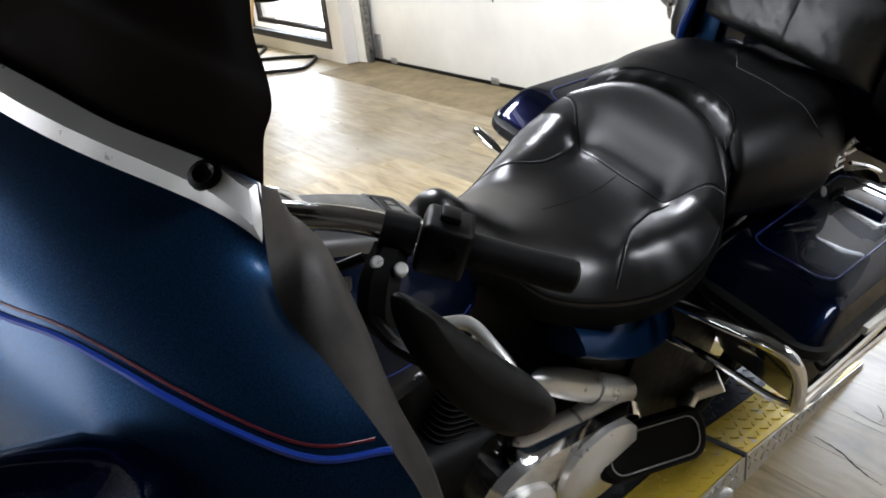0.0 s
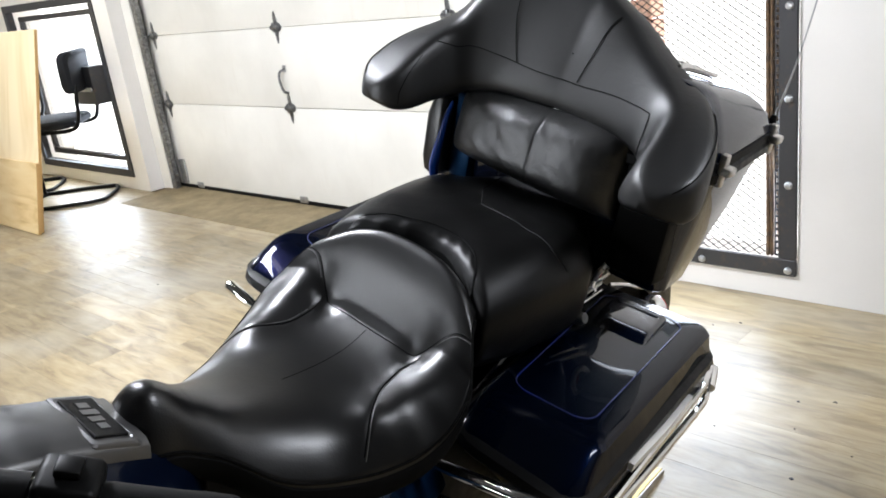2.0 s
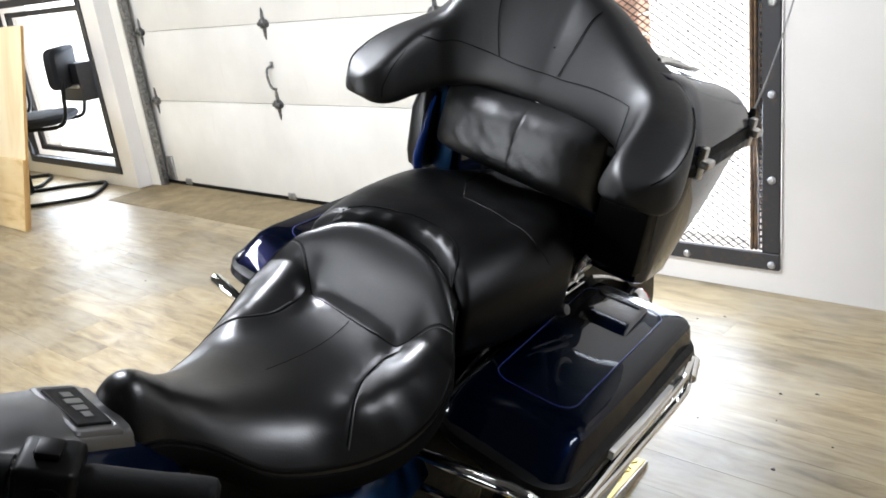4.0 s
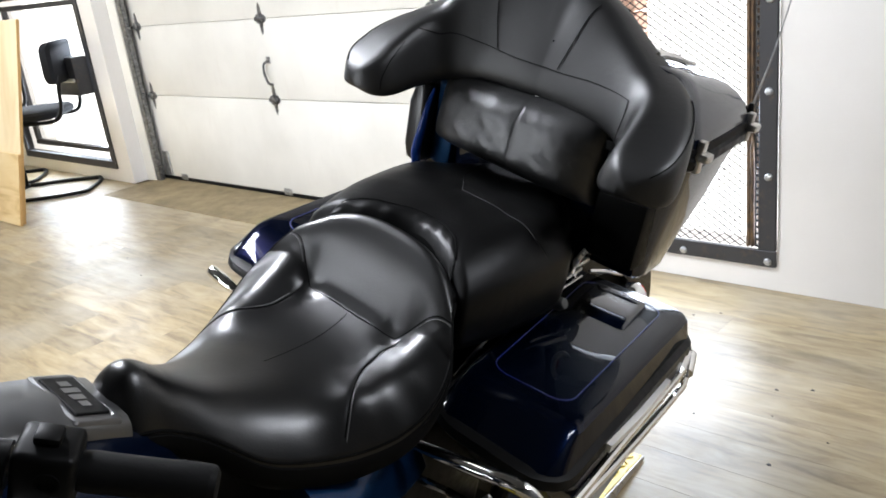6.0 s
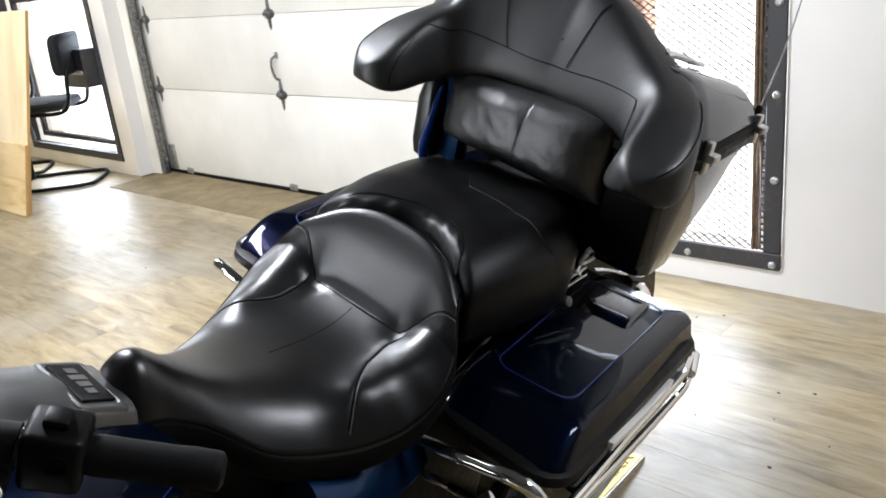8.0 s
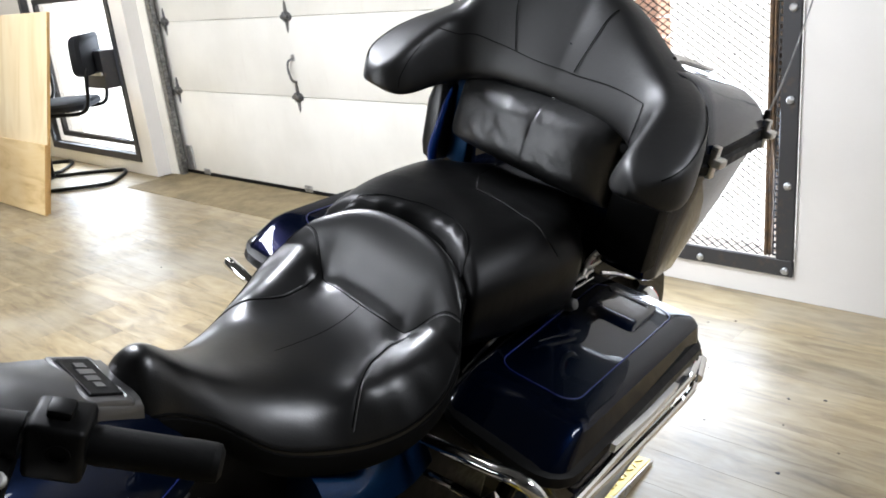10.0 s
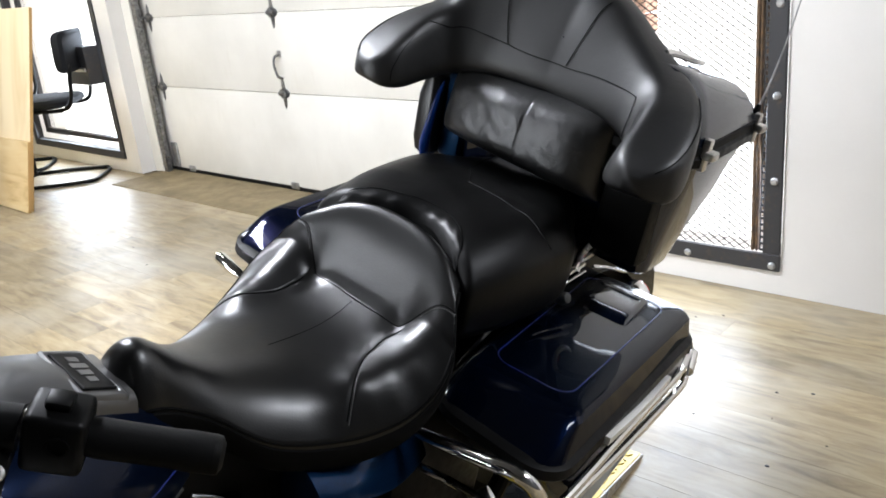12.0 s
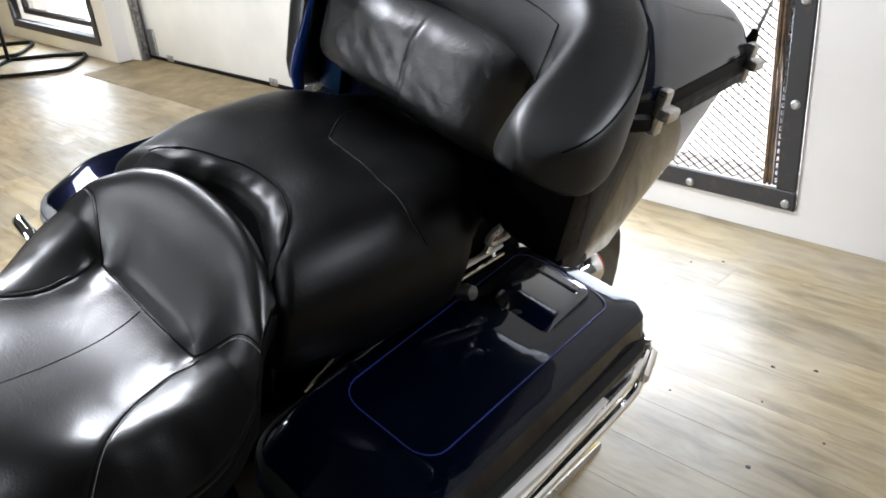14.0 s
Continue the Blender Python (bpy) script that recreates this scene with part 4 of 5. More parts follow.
wrap_seam([(-0.72, 0.92), (-0.5, 0.46), (-0.25, 0.3), (0.06, 0.3), (0.3, 0.44), (0.52, 0.63)], 80)
wrap_seam([(0.52, 0.63), (0.55, 0.40), (0.57, 0.14)], 24)
wrap_seam([(-0.335, 0.88), (-0.32, 0.64), (-0.28, 0.42), (-0.25, 0.3)], 30)
wrap_seam([(0.14, 0.95), (0.12, 0.85), (0.1, 0.61), (0.07, 0.32)], 30)
wrap_seam([(-0.8, 0.88), (-0.88, 0.78), (-0.93, 0.54), (-0.94, 0.25)], 30)
for s in (-1, 1):
    # the flat outer side panels of the arms are sewn in along their upper edge
    part("piping", tube([Vector(rings[int(round((1 + s * a) / 2 * NS))][14]) + Vector((s * 0.0008, 0, 0.0008)) for a in np.linspace(0.62, 0.98, 18)], 0.0010, 6), SEAM, wrap)

# trunk ---------------------------------------------------------
def tapered(*args):
    """A rounded outline that narrows to the rear."""
    return [Vector((p.x * (1 - 0.26 * max(0, p.y - 0.22)), p.y, p.z)) for p in rrect(*args)]


trunk = part("trunk", loft([
    tapered(-0.236, 0.236, 0.214, 0.280, 0.018, 0.775), tapered(-0.245, 0.245, 0.206, 0.318, 0.024, 0.783), tapered(-0.246, 0.246, 0.202, 0.370, 0.040, 0.818),
    tapered(-0.256, 0.256, 0.198, 0.448, 0.05, 0.890), tapered(-0.264, 0.264, 0.195, 0.505, 0.06, 0.965), tapered(-0.265, 0.265, 0.195, 0.522, 0.06, 0.998)]), PAINT_TRUNK, bike, "navy painted trunk base", angle=50)
part("lid", loft([tapered(-0.267 + e, 0.267 - e, 0.193 + e * 0.4, 0.530 - e * 1.1, 0.06, (lambda zz, sl: (lambda x, y: zz - sl * (y - 0.2)))(z, sl)) for e, z, sl in ((0, 1.004, 0), (0.001, 1.016, 0.0), (0.010, 1.045, 0.03), (0.024, 1.080, 0.10), (0.040, 1.106, 0.16), (0.060, 1.118, 0.19), (0.10, 1.123, 0.2), (0.15, 1.125, 0.2))]), PAINT_TRUNK, trunk, "navy painted trunk lid", angle=50)
part("seal", loft([tapered(-0.2695, 0.2695, 0.190, 0.533, 0.062, z) for z in (0.994, 1.008)]), RUBBER, trunk)
bumper = loft([tapered(-0.274 + e, 0.274 - e, 0.188 + e, 0.538 - e, 0.064, z) for e, z in ((0.004, 0.972), (0, 0.976), (0, 0.990), (0.004, 0.994))])
part("trim_band", bumper, PLASTIC, trunk)
for s in (-1, 1):
    for ly, lx in ((0.245, 0.0), (0.490, -0.020)):
        bm = box(s * (0.264 + lx), s * (0.276 + lx), ly - 0.008, ly + 0.008, 0.970, 1.022, 0.003)
        box(s * (0.272 + lx), s * (0.288 + lx), ly - 0.013, ly + 0.013, 0.991, 1.005, 0.004, bm=bm)
        part("latch", bm, BRUSHED, trunk, "bright metal latch")
    if s > 0:
        part("front_panel", box(0.150, 0.240, 0.180, 0.24, 0.80, 0.975, 0.008), PLASTIC, trunk, "black trunk front panel")
        continue
    part("speaker_pod", loft([rrect(min(s * 0.196, s * 0.240) + e, max(s * 0.196, s * 0.240) - e, 0.156 + e, 0.235, 0.014, z) for e, z in ((0.012, 0.828), (0.004, 0.836), (0.0, 0.86), (0.0, 0.94), (0.006, 0.975))]), LEATHER, trunk, "black leather-covered speaker pod")
    part("blue_panel", box(min(s * 0.150, s * 0.196), max(s * 0.150, s * 0.196), 0.184, 0.24, 0.835, 0.99, 0.006), PAINT_LIT, trunk, "blue painted trunk front strip")
    part("blue_strip", tube([(s * 0.202, 0.158, 0.832), (s * 0.199, 0.150, 0.86), (s * 0.193, 0.148, 0.90), (s * 0.188, 0.152, 0.95), (s * 0.187, 0.162, 0.975)], [0.008, 0.009, 0.007, 0.004, 0.002], 12, 24), PAINT_ROYAL, trunk, "bright blue painted strip beside the back pad")
rack = part("luggage_rack", tube([(-0.15, 0.25, 1.100), (-0.16, 0.26, 1.121), (-0.16, 0.38, 1.096), (-0.12, 0.43, 1.086), (0.12, 0.43, 1.086), (0.16, 0.38, 1.096), (0.16, 0.26, 1.121), (0.15, 0.25, 1.100)], 0.006, 8, 60), CHROME, trunk, "chrome luggage rack")
for x in (-0.08, 0.0, 0.08):
    part("rack_bar", tube([(x, 0.262, 1.120), (x, 0.37, 1.098), (x, 0.43, 1.086)], 0.005, 8, 12), CHROME, rack)
part("antenna", tube([(0.236, 0.512, 0.985), (0.237, 0.518, 1.03), (0.242, 0.522, 1.117), (0.240, 0.528, 1.25), (0.232, 0.545, 1.65)], [0.005, 0.0026, 0.0016, 0.0014, 0.0012], 6, 24), STEEL, trunk, "thin whip antenna")
part("antenna_base", turned([(0.006, 0.0), (0.008, 0.010), (0.006, 0.03), (0.004, 0.036)], Matrix.Translation((0.236, 0.514, 0.995)), 12), PLASTIC, trunk)
part("mount_frame", box(-0.10, 0.10, 0.20, 0.36, 0.70, 0.792, 0.02), PLASTIC, trunk)

# saddlebags ----------------------------------------------------
def bag_z(y, front, rear):
    return front + (rear - front) * (y + 0.15) / 0.60


def saddlebag(s):
    def sx(p):
        return Vector((s * p[0], p[1], p[2]))

    def ring(xa, xb, ya, yb, r, front, rear):
        """Rounded outline, narrower and turned in towards the rear."""
        return [sx((p.x - (0.070 if s > 0 else -0.05) * (p.y + 0.15) / 0.6 + (-0.05 if s > 0 else 0.02) * (0.37 - p.x) / 0.2 * (p.y + 0.15) / 0.6, p.y, p.z)) for p in rrect(xa, xb, ya, yb, r, lambda x, y: bag_z(y, front, rear if s > 0 else rear + 0.035) + min(1, max(0, (front - 0.674) / 0.034)) * (0.075 * (x - 0.256) + (0.0 if s > 0 else 0.04) * (y - 0.14)))]
    body = loft([ring(0.175, 0.330, 0.075, 0.395, 0.04, 0.375, 0.395), ring(0.160, 0.348, 0.045, 0.410, 0.045, 0.395, 0.412), ring(0.152, 0.362, -0.070, 0.416, 0.045, 0.53, 0.51), ring(0.150, 0.368, -0.130, 0.416, 0.045, 0.60, 0.56), ring(0.150, 0.366, -0.168, 0.415, 0.045, 0.645, 0.592)])
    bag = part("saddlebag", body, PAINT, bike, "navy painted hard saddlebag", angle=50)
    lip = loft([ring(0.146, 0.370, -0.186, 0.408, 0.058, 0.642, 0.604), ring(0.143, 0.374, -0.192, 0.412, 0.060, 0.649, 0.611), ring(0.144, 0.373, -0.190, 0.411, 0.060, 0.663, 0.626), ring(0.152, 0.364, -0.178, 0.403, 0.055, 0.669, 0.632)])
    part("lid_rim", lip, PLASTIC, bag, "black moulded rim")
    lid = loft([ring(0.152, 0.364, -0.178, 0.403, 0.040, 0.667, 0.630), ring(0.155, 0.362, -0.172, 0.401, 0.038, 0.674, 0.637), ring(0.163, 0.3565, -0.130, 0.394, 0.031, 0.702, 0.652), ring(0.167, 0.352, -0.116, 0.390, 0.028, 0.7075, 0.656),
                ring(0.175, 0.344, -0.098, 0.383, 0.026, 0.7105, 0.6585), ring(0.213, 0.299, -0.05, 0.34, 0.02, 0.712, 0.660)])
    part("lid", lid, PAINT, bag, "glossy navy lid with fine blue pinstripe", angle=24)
    st = ring(0.190, 0.320, -0.078, 0.350, 0.03, 0.7128, 0.6608)
    part("pinstripe", tube(st + st[:1], 0.0008, 5), STRIPE_DIM, bag)
    # latch: a raised hood with a ramp to the front, a recessed pull and two buttons
    hood = part("latch_panel", loft([ring(0.206 + e, 0.297 - e, 0.200 + e + q, 0.338 - e, 0.012, f, f - 0.052) for e, q, f in ((0, 0, 0.709), (0.001, 0.012, 0.716), (0.004, 0.030, 0.7225), (0.008, 0.040, 0.7250), (0.03, 0.052, 0.7255))]), PAINT_TRUNK, bag, "raised glossy navy latch panel")
    part("latch_pull", loft([ring(0.216 + e, 0.290 - e, 0.300 + e, 0.324 - e, 0.008, f, f - 0.052) for e, f in ((0, 0.7245), (0.001, 0.7262), (0.003, 0.7275), (0.010, 0.7278))]), PAINT_TRUNK, hood, "glossy dark pull")
    part("latch_knob", turned([(0.005, 0.0), (0.005, 0.003), (0.0, 0.004)], Matrix.Translation(sx((0.208, 0.262, 0.686))), 12), PLASTIC, bag)
    hoop = ((0.285, -0.200, 0.622), (0.320, -0.204, 0.630), (0.350, -0.204, 0.634), (0.357, -0.203, 0.634)) if s < 0 else ((0.120, -0.222, 0.618), (0.17, -0.224, 0.634), (0.27, -0.226, 0.660), (0.325, -0.224, 0.673), (0.354, -0.216, 0.668), (0.370, -0.202, 0.640), (0.376, -0.188, 0.598), (0.374, -0.174, 0.575))
    guard = part("guard_rail", tube([sx(p) for p in hoop], [0.004, 0.009, 0.0105, 0.0105, 0.0105, 0.0105], 12, 50), CHROME, bag, "chrome saddlebag guard rail")
    if s < 0:
        bag.location = (0.012, 0.03, 0.012)
        return bag
    part("rail_tube", tube([sx(p) for p in ((0.376, -0.178, 0.578), (0.368, -0.09, 0.582), (0.351, 0.088, 0.563), (0.318, 0.36, 0.526), (0.306, 0.415, 0.520), (0.294, 0.444, 0.528), (0.286, 0.448, 0.545))], 0.0070, 10, 44), CHROME, guard)
    part("rail_tube", tube([sx(p) for p in ((0.378, -0.184, 0.610), (0.370, -0.09, 0.610), (0.353, 0.05, 0.602), (0.314, 0.34, 0.565), (0.302, 0.398, 0.562), (0.292, 0.432, 0.570), (0.284, 0.438, 0.585))], 0.0070, 10, 44), CHROME, guard)
    part("rail_strip", tube([sx(p) for p in ((0.362, -0.030, 0.645), (0.349, 0.10, 0.628), (0.327, 0.25, 0.608))], 0.0085, 4, 14), TRIM, guard, "brushed metal strip")
    part("end_cap", tube([sx(p) for p in ((0.308, 0.405, 0.545), (0.292, 0.445, 0.562))], 0.014, 12, 5), CHROME, guard)
    part("lower_brace", tube([sx(p) for p in ((0.14, -0.195, 0.545), (0.229, -0.20, 0.570), (0.336, -0.19, 0.574), (0.380, -0.182, 0.582))], 0.006, 10, 20), CHROME, guard)
    return bag


for s in (1, -1):
    saddlebag(s)

# tail: chrome bits, lamp and signals between trunk and bags ----
for s in (1, -1):
    part("grab_rail", tube([(s * 0.108, -0.060, 0.635), (s * 0.122, -0.030, 0.680), (s * 0.134, -0.006, 0.718)], [0.003, 0.005, 0.003], 8, 12), CHROME, bike, "chrome passenger grab rail")
    part("strut", tube([(s * 0.131, 0.09, 0.730), (s * 0.131, 0.16, 0.737), (s * 0.130, 0.232, 0.742)], 0.0042, 8, 12), TRIM, bike, "bright strut")
    part("strut", tube([(s * 0.133, 0.10, 0.716), (s * 0.133, 0.17, 0.722), (s * 0.132, 0.238, 0.727)], 0.0028, 8, 12), CHROME, bike, "chrome strut")
    hook = part("helmet_hook", tube([(s * (0.148 + 0.008 * math.sin(a)), 0.205 + 0.029 * math.cos(a), 0.786 + 0.021 * math.sin(a)) for a in np.linspace(0, 2 * math.pi, 25)[:-1]], 0.0052, 8, loop=True), TRIM, bike, "bright ring bracket")
    part("reflector", turned([(0.010, -0.002), (0.010, 0.002), (0.006, 0.004), (0.0, 0.0045)], Matrix.Translation((s * 0.144, 0.190, 0.782)) @ pose(0, 0, 0, 0, 90 * s), 14), RED, hook)
    part("fender_strut", tube([(s * 0.128, 0.275, 0.722), (s * 0.132, 0.33, 0.705), (s * 0.138, 0.395, 0.680)], 0.0036, 8, 10), CHROME, bike)
    part("shock_cap", turned([(0.0, -0.012), (0.009, -0.010), (0.012, 0.0), (0.009, 0.012), (0.0, 0.014)], Matrix.Translation((s * 0.140, 0.165, 0.700)) @ pose(0, 0, 0, 0, 60 * s), 14), PEWTER, bike)
    lampm = Matrix.Translation((s * 0.135, 0.480, 0.60)) @ pose(0, 0, 0, -90)
    sig = part("turn_signal", turned([(0.0, -0.035), (0.016, -0.03), (0.026, -0.012), (0.028, 0.01)], lampm, 20), CHROME, bike, "chrome turn signal")
    part("lens", turned([(0.027, 0.01), (0.025, 0.018), (0.0, 0.022)], lampm, 20), RED, sig)
    part("bracket_loop", tube([(s * 0.132, 0.195, 0.745), (s * 0.122, 0.225, 0.775), (s * 0.108, 0.252, 0.772), (s * 0.112, 0.252, 0.742), (s * 0.128, 0.215, 0.728)], 0.006, 8, 22), CHROME, bike)
part("signal_bar", tube([(-0.135, 0.462, 0.60), (0.135, 0.462, 0.60)], 0.012, 10), CHROME, bike)
part("rear_fender", loft([[Vector((x, 0.36 + (0.345 + dz) * math.cos(a), 0.40 + (0.345 + dz) * math.sin(a))) for x, dz in ((-0.10, -0.08), (-0.095, 0.0), (-0.05, 0.03), (0.05, 0.03), (0.095, 0.0), (0.10, -0.08), (0.09, -0.01), (0.045, 0.02), (-0.045, 0.02), (-0.09, -0.01))] for a in [radians(-5 + 9 * k) for k in range(17)]]), PAINT, bike, "navy rear fender")
part("tail_lamp", loft([rrect(-0.04 + e, 0.04 - e, 0.64 + e, 0.71 - e, 0.015, z) for e, z in ((0, 0.66), (0, 0.69), (0.01, 0.70))]), RED, bike, "red tail lamp")


# wheels, frame, engine ----------------------------------------
def wheel(y, z, r, w):
    m = Matrix.Translation((0, y, z)) @ pose(0, 0, 0, 0, 90)
    t = part("wheel", turned([(r - 0.10, -w * 0.8), (r - 0.06, -w), (r - 0.015, -w * 0.75), (r, -w * 0.3), (r, w * 0.3), (r - 0.015, w * 0.75), (r - 0.06, w), (r - 0.10, w * 0.8), (r - 0.10, -w * 0.8)], m, 56), RUBBER, bike, "black tyre")
    part("rim", turned([(r - 0.125, -w * 0.7), (r - 0.10, -w * 0.85), (r - 0.095, -w * 0.7), (r - 0.095, w * 0.7), (r - 0.10, w * 0.85), (r - 0.125, w * 0.7), (r - 0.125, -w * 0.7)], m, 56), BRUSHED, t)
    part("hub", turned([(0.03, -0.06), (0.06, -0.04), (0.06, 0.04), (0.03, 0.06)], m, 20), BRUSHED, t)
    for k in range(9):
        a = 2 * math.pi * k / 9
        part("spoke", tube([(0, y + 0.05 * math.cos(a), z + 0.05 * math.sin(a)), (0, y + (r - 0.11) * math.cos(a), z + (r - 0.11) * math.sin(a))], [0.016, 0.010], 8), BRUSHED, t)


wheel(0.36, 0.415, 0.325, 0.065)
wheel(-1.22, 0.285, 0.305, 0.055)
part("front_fender", loft([[Vector((x, -1.22 + (0.33 + dz) * math.cos(a), 0.285 + (0.33 + dz) * math.sin(a))) for x, dz in ((-0.085, -0.07), (-0.08, 0.0), (-0.04, 0.025), (0.04, 0.025), (0.08, 0.0), (0.085, -0.07), (0.075, -0.01), (0.035, 0.015), (-0.035, 0.015), (-0.075, -0.01))] for a in [radians(10 + 9 * k) for k in range(17)]]), PAINT, bike, "navy front fender")
for s in (1, -1):
    part("fork_leg", tube([(s * 0.11, -1.22, 0.285), (s * 0.11, -1.10, 0.60), (s * 0.11, -0.98, 0.90)], 0.028, 14, 8), CHROME, bike)
part("frame_tube", tube([(0, -0.95, 0.82), (0, -0.6, 0.70), (0, -0.2, 0.62), (0, 0.3, 0.62)], 0.035, 12, 20), PLASTIC, bike)
for s in (1, -1):
    part("lower_frame", tube([(s * 0.06, -0.92, 0.75), (s * 0.10, -0.85, 0.30), (s * 0.12, -0.6, 0.19), (s * 0.12, 0.05, 0.19), (s * 0.11, 0.20, 0.40), (s * 0.10, 0.20, 0.60)], 0.018, 10, 40), PLASTIC, bike)
part("gearcase", box(-0.13, 0.115, -0.80, -0.16, 0.20, 0.42, 0.05, 3), PLASTIC, bike)
for yc, tilt in ((-0.66, -20), (-0.50, 14)):
    m = Matrix.Translation((0.0, yc, 0.36)) @ pose(0, 0, 0, -tilt)
    cyl = part("cylinder", turned([(0.052, 0.0), (0.052, 0.14), (0.04, 0.16)], m, 24), PLASTIC, bike, "black finned engine cylinder")
    for k in range(13):
        z = 0.020 + k * 0.0105
        wx, wy = 0.082 - 0.0012 * k, 0.070 - 0.0010 * k
        part("fin", loft([[m @ p for p in rrect(-wx + e, wx - e, -wy + e, wy - e, 0.022, z + d)] for e, d in ((0.001, 0.0), (0.0, 0.0006), (0.0, 0.0022), (0.001, 0.0028))]), PLASTIC, cyl)
        rim = [m @ p for p in rrect(-wx, wx, -wy, wy, 0.022, z + 0.0028)]
        part("fin_edge", tube(rim + rim[:1], 0.0005, 5), IRON, cyl, "worn metal fin edge")
    part("rocker_cover", loft([[m @ p for p in rrect(-0.060 + e, 0.060 - e, -0.048 + e, 0.048 - e, 0.02, z)] for e, z in ((0.0, 0.155), (0.0, 0.180), (0.004, 0.190), (0.016, 0.195))]), PLASTIC, cyl)
    for bx, by in ((0.066, 0.050), (0.066, -0.050), (0.070, 0.0)):
        part("head_bolt", turned([(0.0036, 0.0), (0.0036, 0.004), (0.0026, 0.005), (0.0, 0.005)], m @ Matrix.Translation((bx, by, 0.150)), 6), TRIM, cyl, "bright bolt head")
    part("push_rod_tube", tube([m @ Vector((-0.10, 0, 0.0)), m @ Vector((-0.09, 0, 0.2))], 0.011, 10), CHROME, cyl)
part("spark_plug_lead", tube([(0.075, -0.470, 0.560), (0.092, -0.440, 0.545), (0.100, -0.410, 0.500), (0.090, -0.385, 0.450)], 0.0035, 8, 20), PLASTIC, bike, "black ignition lead")
part("coil_bracket", tube([(0.060, -0.505, 0.600), (0.078, -0.470, 0.588), (0.090, -0.425, 0.530)], [0.004, 0.0022, 0.0012], 8, 14), DARKSTEEL, bike, "bare metal bracket")
# made-up black block, so the gap behind the cylinders reads as dark
part("air_box", loft([rrect(-0.10 + e, 0.035 - e, -0.60 + e, -0.24 - e, 0.03, z) for e, z in ((0.0, 0.36), (0.0, 0.665), (0.006, 0.685), (0.02, 0.690))]), PLASTIC, bike, "added black filler box between the cylinders and the seat")
# primary cover, chrome, and its bright domed derby cover
prim = part("primary_cover", loft([[Vector((x, p.x, p.y)) for p in rrect(-0.52 + e, -0.16 - e, 0.23 + e, 0.42 - e, 0.09, 0, 8)] for x, e in ((0.10, 0.0), (0.155, 0.0), (0.172, 0.010), (0.178, 0.03))]), CHROME, bike, "chrome primary cover")
part("derby_cover", turned([(0.085, 0.0), (0.085, 0.012), (0.07, 0.022), (0.0, 0.026)], Matrix.Translation((0.177, -0.29, 0.335)) @ pose(0, 0, 0, 0, 90), 36), TRIM, prim)
part("inspection_cover", turned([(0.07, 0.0), (0.07, 0.01), (0.05, 0.018), (0.0, 0.02)], Matrix.Translation((0.177, -0.45, 0.30)) @ pose(0, 0, 0, 0, 90), 36), TRIM, prim)
# bright pipe shield behind the cylinders
part("heat_shield", tube([(0.116, -0.425, 0.532), (0.118, -0.40, 0.518), (0.122, -0.345, 0.488), (0.128, -0.270, 0.446), (0.132, -0.205, 0.412), (0.136, -0.185, 0.398)], [0.004, 0.020, 0.025, 0.026, 0.023, 0.012], 18, 30), TRIM, bike, "bright chrome heat shield")
part("shield_clamp", tube([(0.126 + 0.0262 * math.cos(a), -0.295 + 0.013 * math.sin(a), 0.460 + 0.0262 * math.sin(a)) for a in np.linspace(0, 6.2, 22)], 0.0025, 6), STEEL, bike)
part("shift_linkage", tube([(0.19, -0.62, 0.27), (0.195, -0.40, 0.285), (0.19, -0.24, 0.33)], 0.006, 8, 10), CHROME, bike)
part("shifter_arm", tube([(0.19, -0.24, 0.33), (0.195, -0.225, 0.30), (0.19, -0.20, 0.25)], 0.007, 8, 8), CHROME, bike)
# side cover
cov = []
for k in range(18):
    f = k / 17
    y = -0.392 + 0.212 * f
    out = 0.040 + 0.030 * math.sin(math.pi * min(1, 0.12 + 0.80 * f))
    z0, z1 = 0.640 - 0.030 * f, 0.606 - 0.040 * f - 0.012 * math.sin(math.pi * f)
    cov.append([Vector(p) for p in ((0.095, y, z0), (0.120, y, z0 - 0.001), (0.120 + out * 0.55, y, (z0 + z1) / 2 + 0.004), (0.118 + out * 0.95, y, z1 + 0.006), (0.120 + out, y, z1 - 0.002), (0.116 + out * 0.9, y, z1 - 0.012), (0.112, y, z1 - 0.040), (0.095, y, z1 - 0.040))])
part("side_cover", loft(cov), PAINT_SIDE_LIT, bike, "blue side cover")
part("side_cover", loft([[Vector((-p.x, p.y, p.z)) for p in r] for r in cov]), PAINT_SIDE_LIT, bike, "blue side cover")
part("battery_tray", box(-0.11, 0.115, -0.33, 0.02, 0.40, 0.60, 0.03), PLASTIC, bike)
# added black block for the darkness under the seat, not a known part
part("shroud_box", box(-0.10, 0.135, -0.20, 0.06, 0.20, 0.60, 0.03), PLASTIC, bike, "added black filler that keeps the space inside the frame dark")
part("engine_block", box(-0.12, 0.09, -0.85, -0.20, 0.22, 0.40, 0.04), PLASTIC, bike, "black engine block")
# passenger footboard folded up, with its chrome arm
fb = part("footboard", loft([rrect(-0.045 + e, 0.045 - e, -0.11 + e, 0.11 - e, 0.035, z) for e, z in ((0.006, 0), (0, 0.004), (0, 0.016), (0.006, 0.022))]), RUBBER, bike, "black rubber passenger footboard")
fb.matrix_local = pose(0.200, -0.195, 0.345, 0, 52, -12)
part("pad_rim", tube(rrect(-0.032, 0.032, -0.09, 0.09, 0.025, 0.0235) + rrect(-0.032, 0.032, -0.09, 0.09, 0.025, 0.0235)[:1], 0.0015, 5), STEEL, fb)
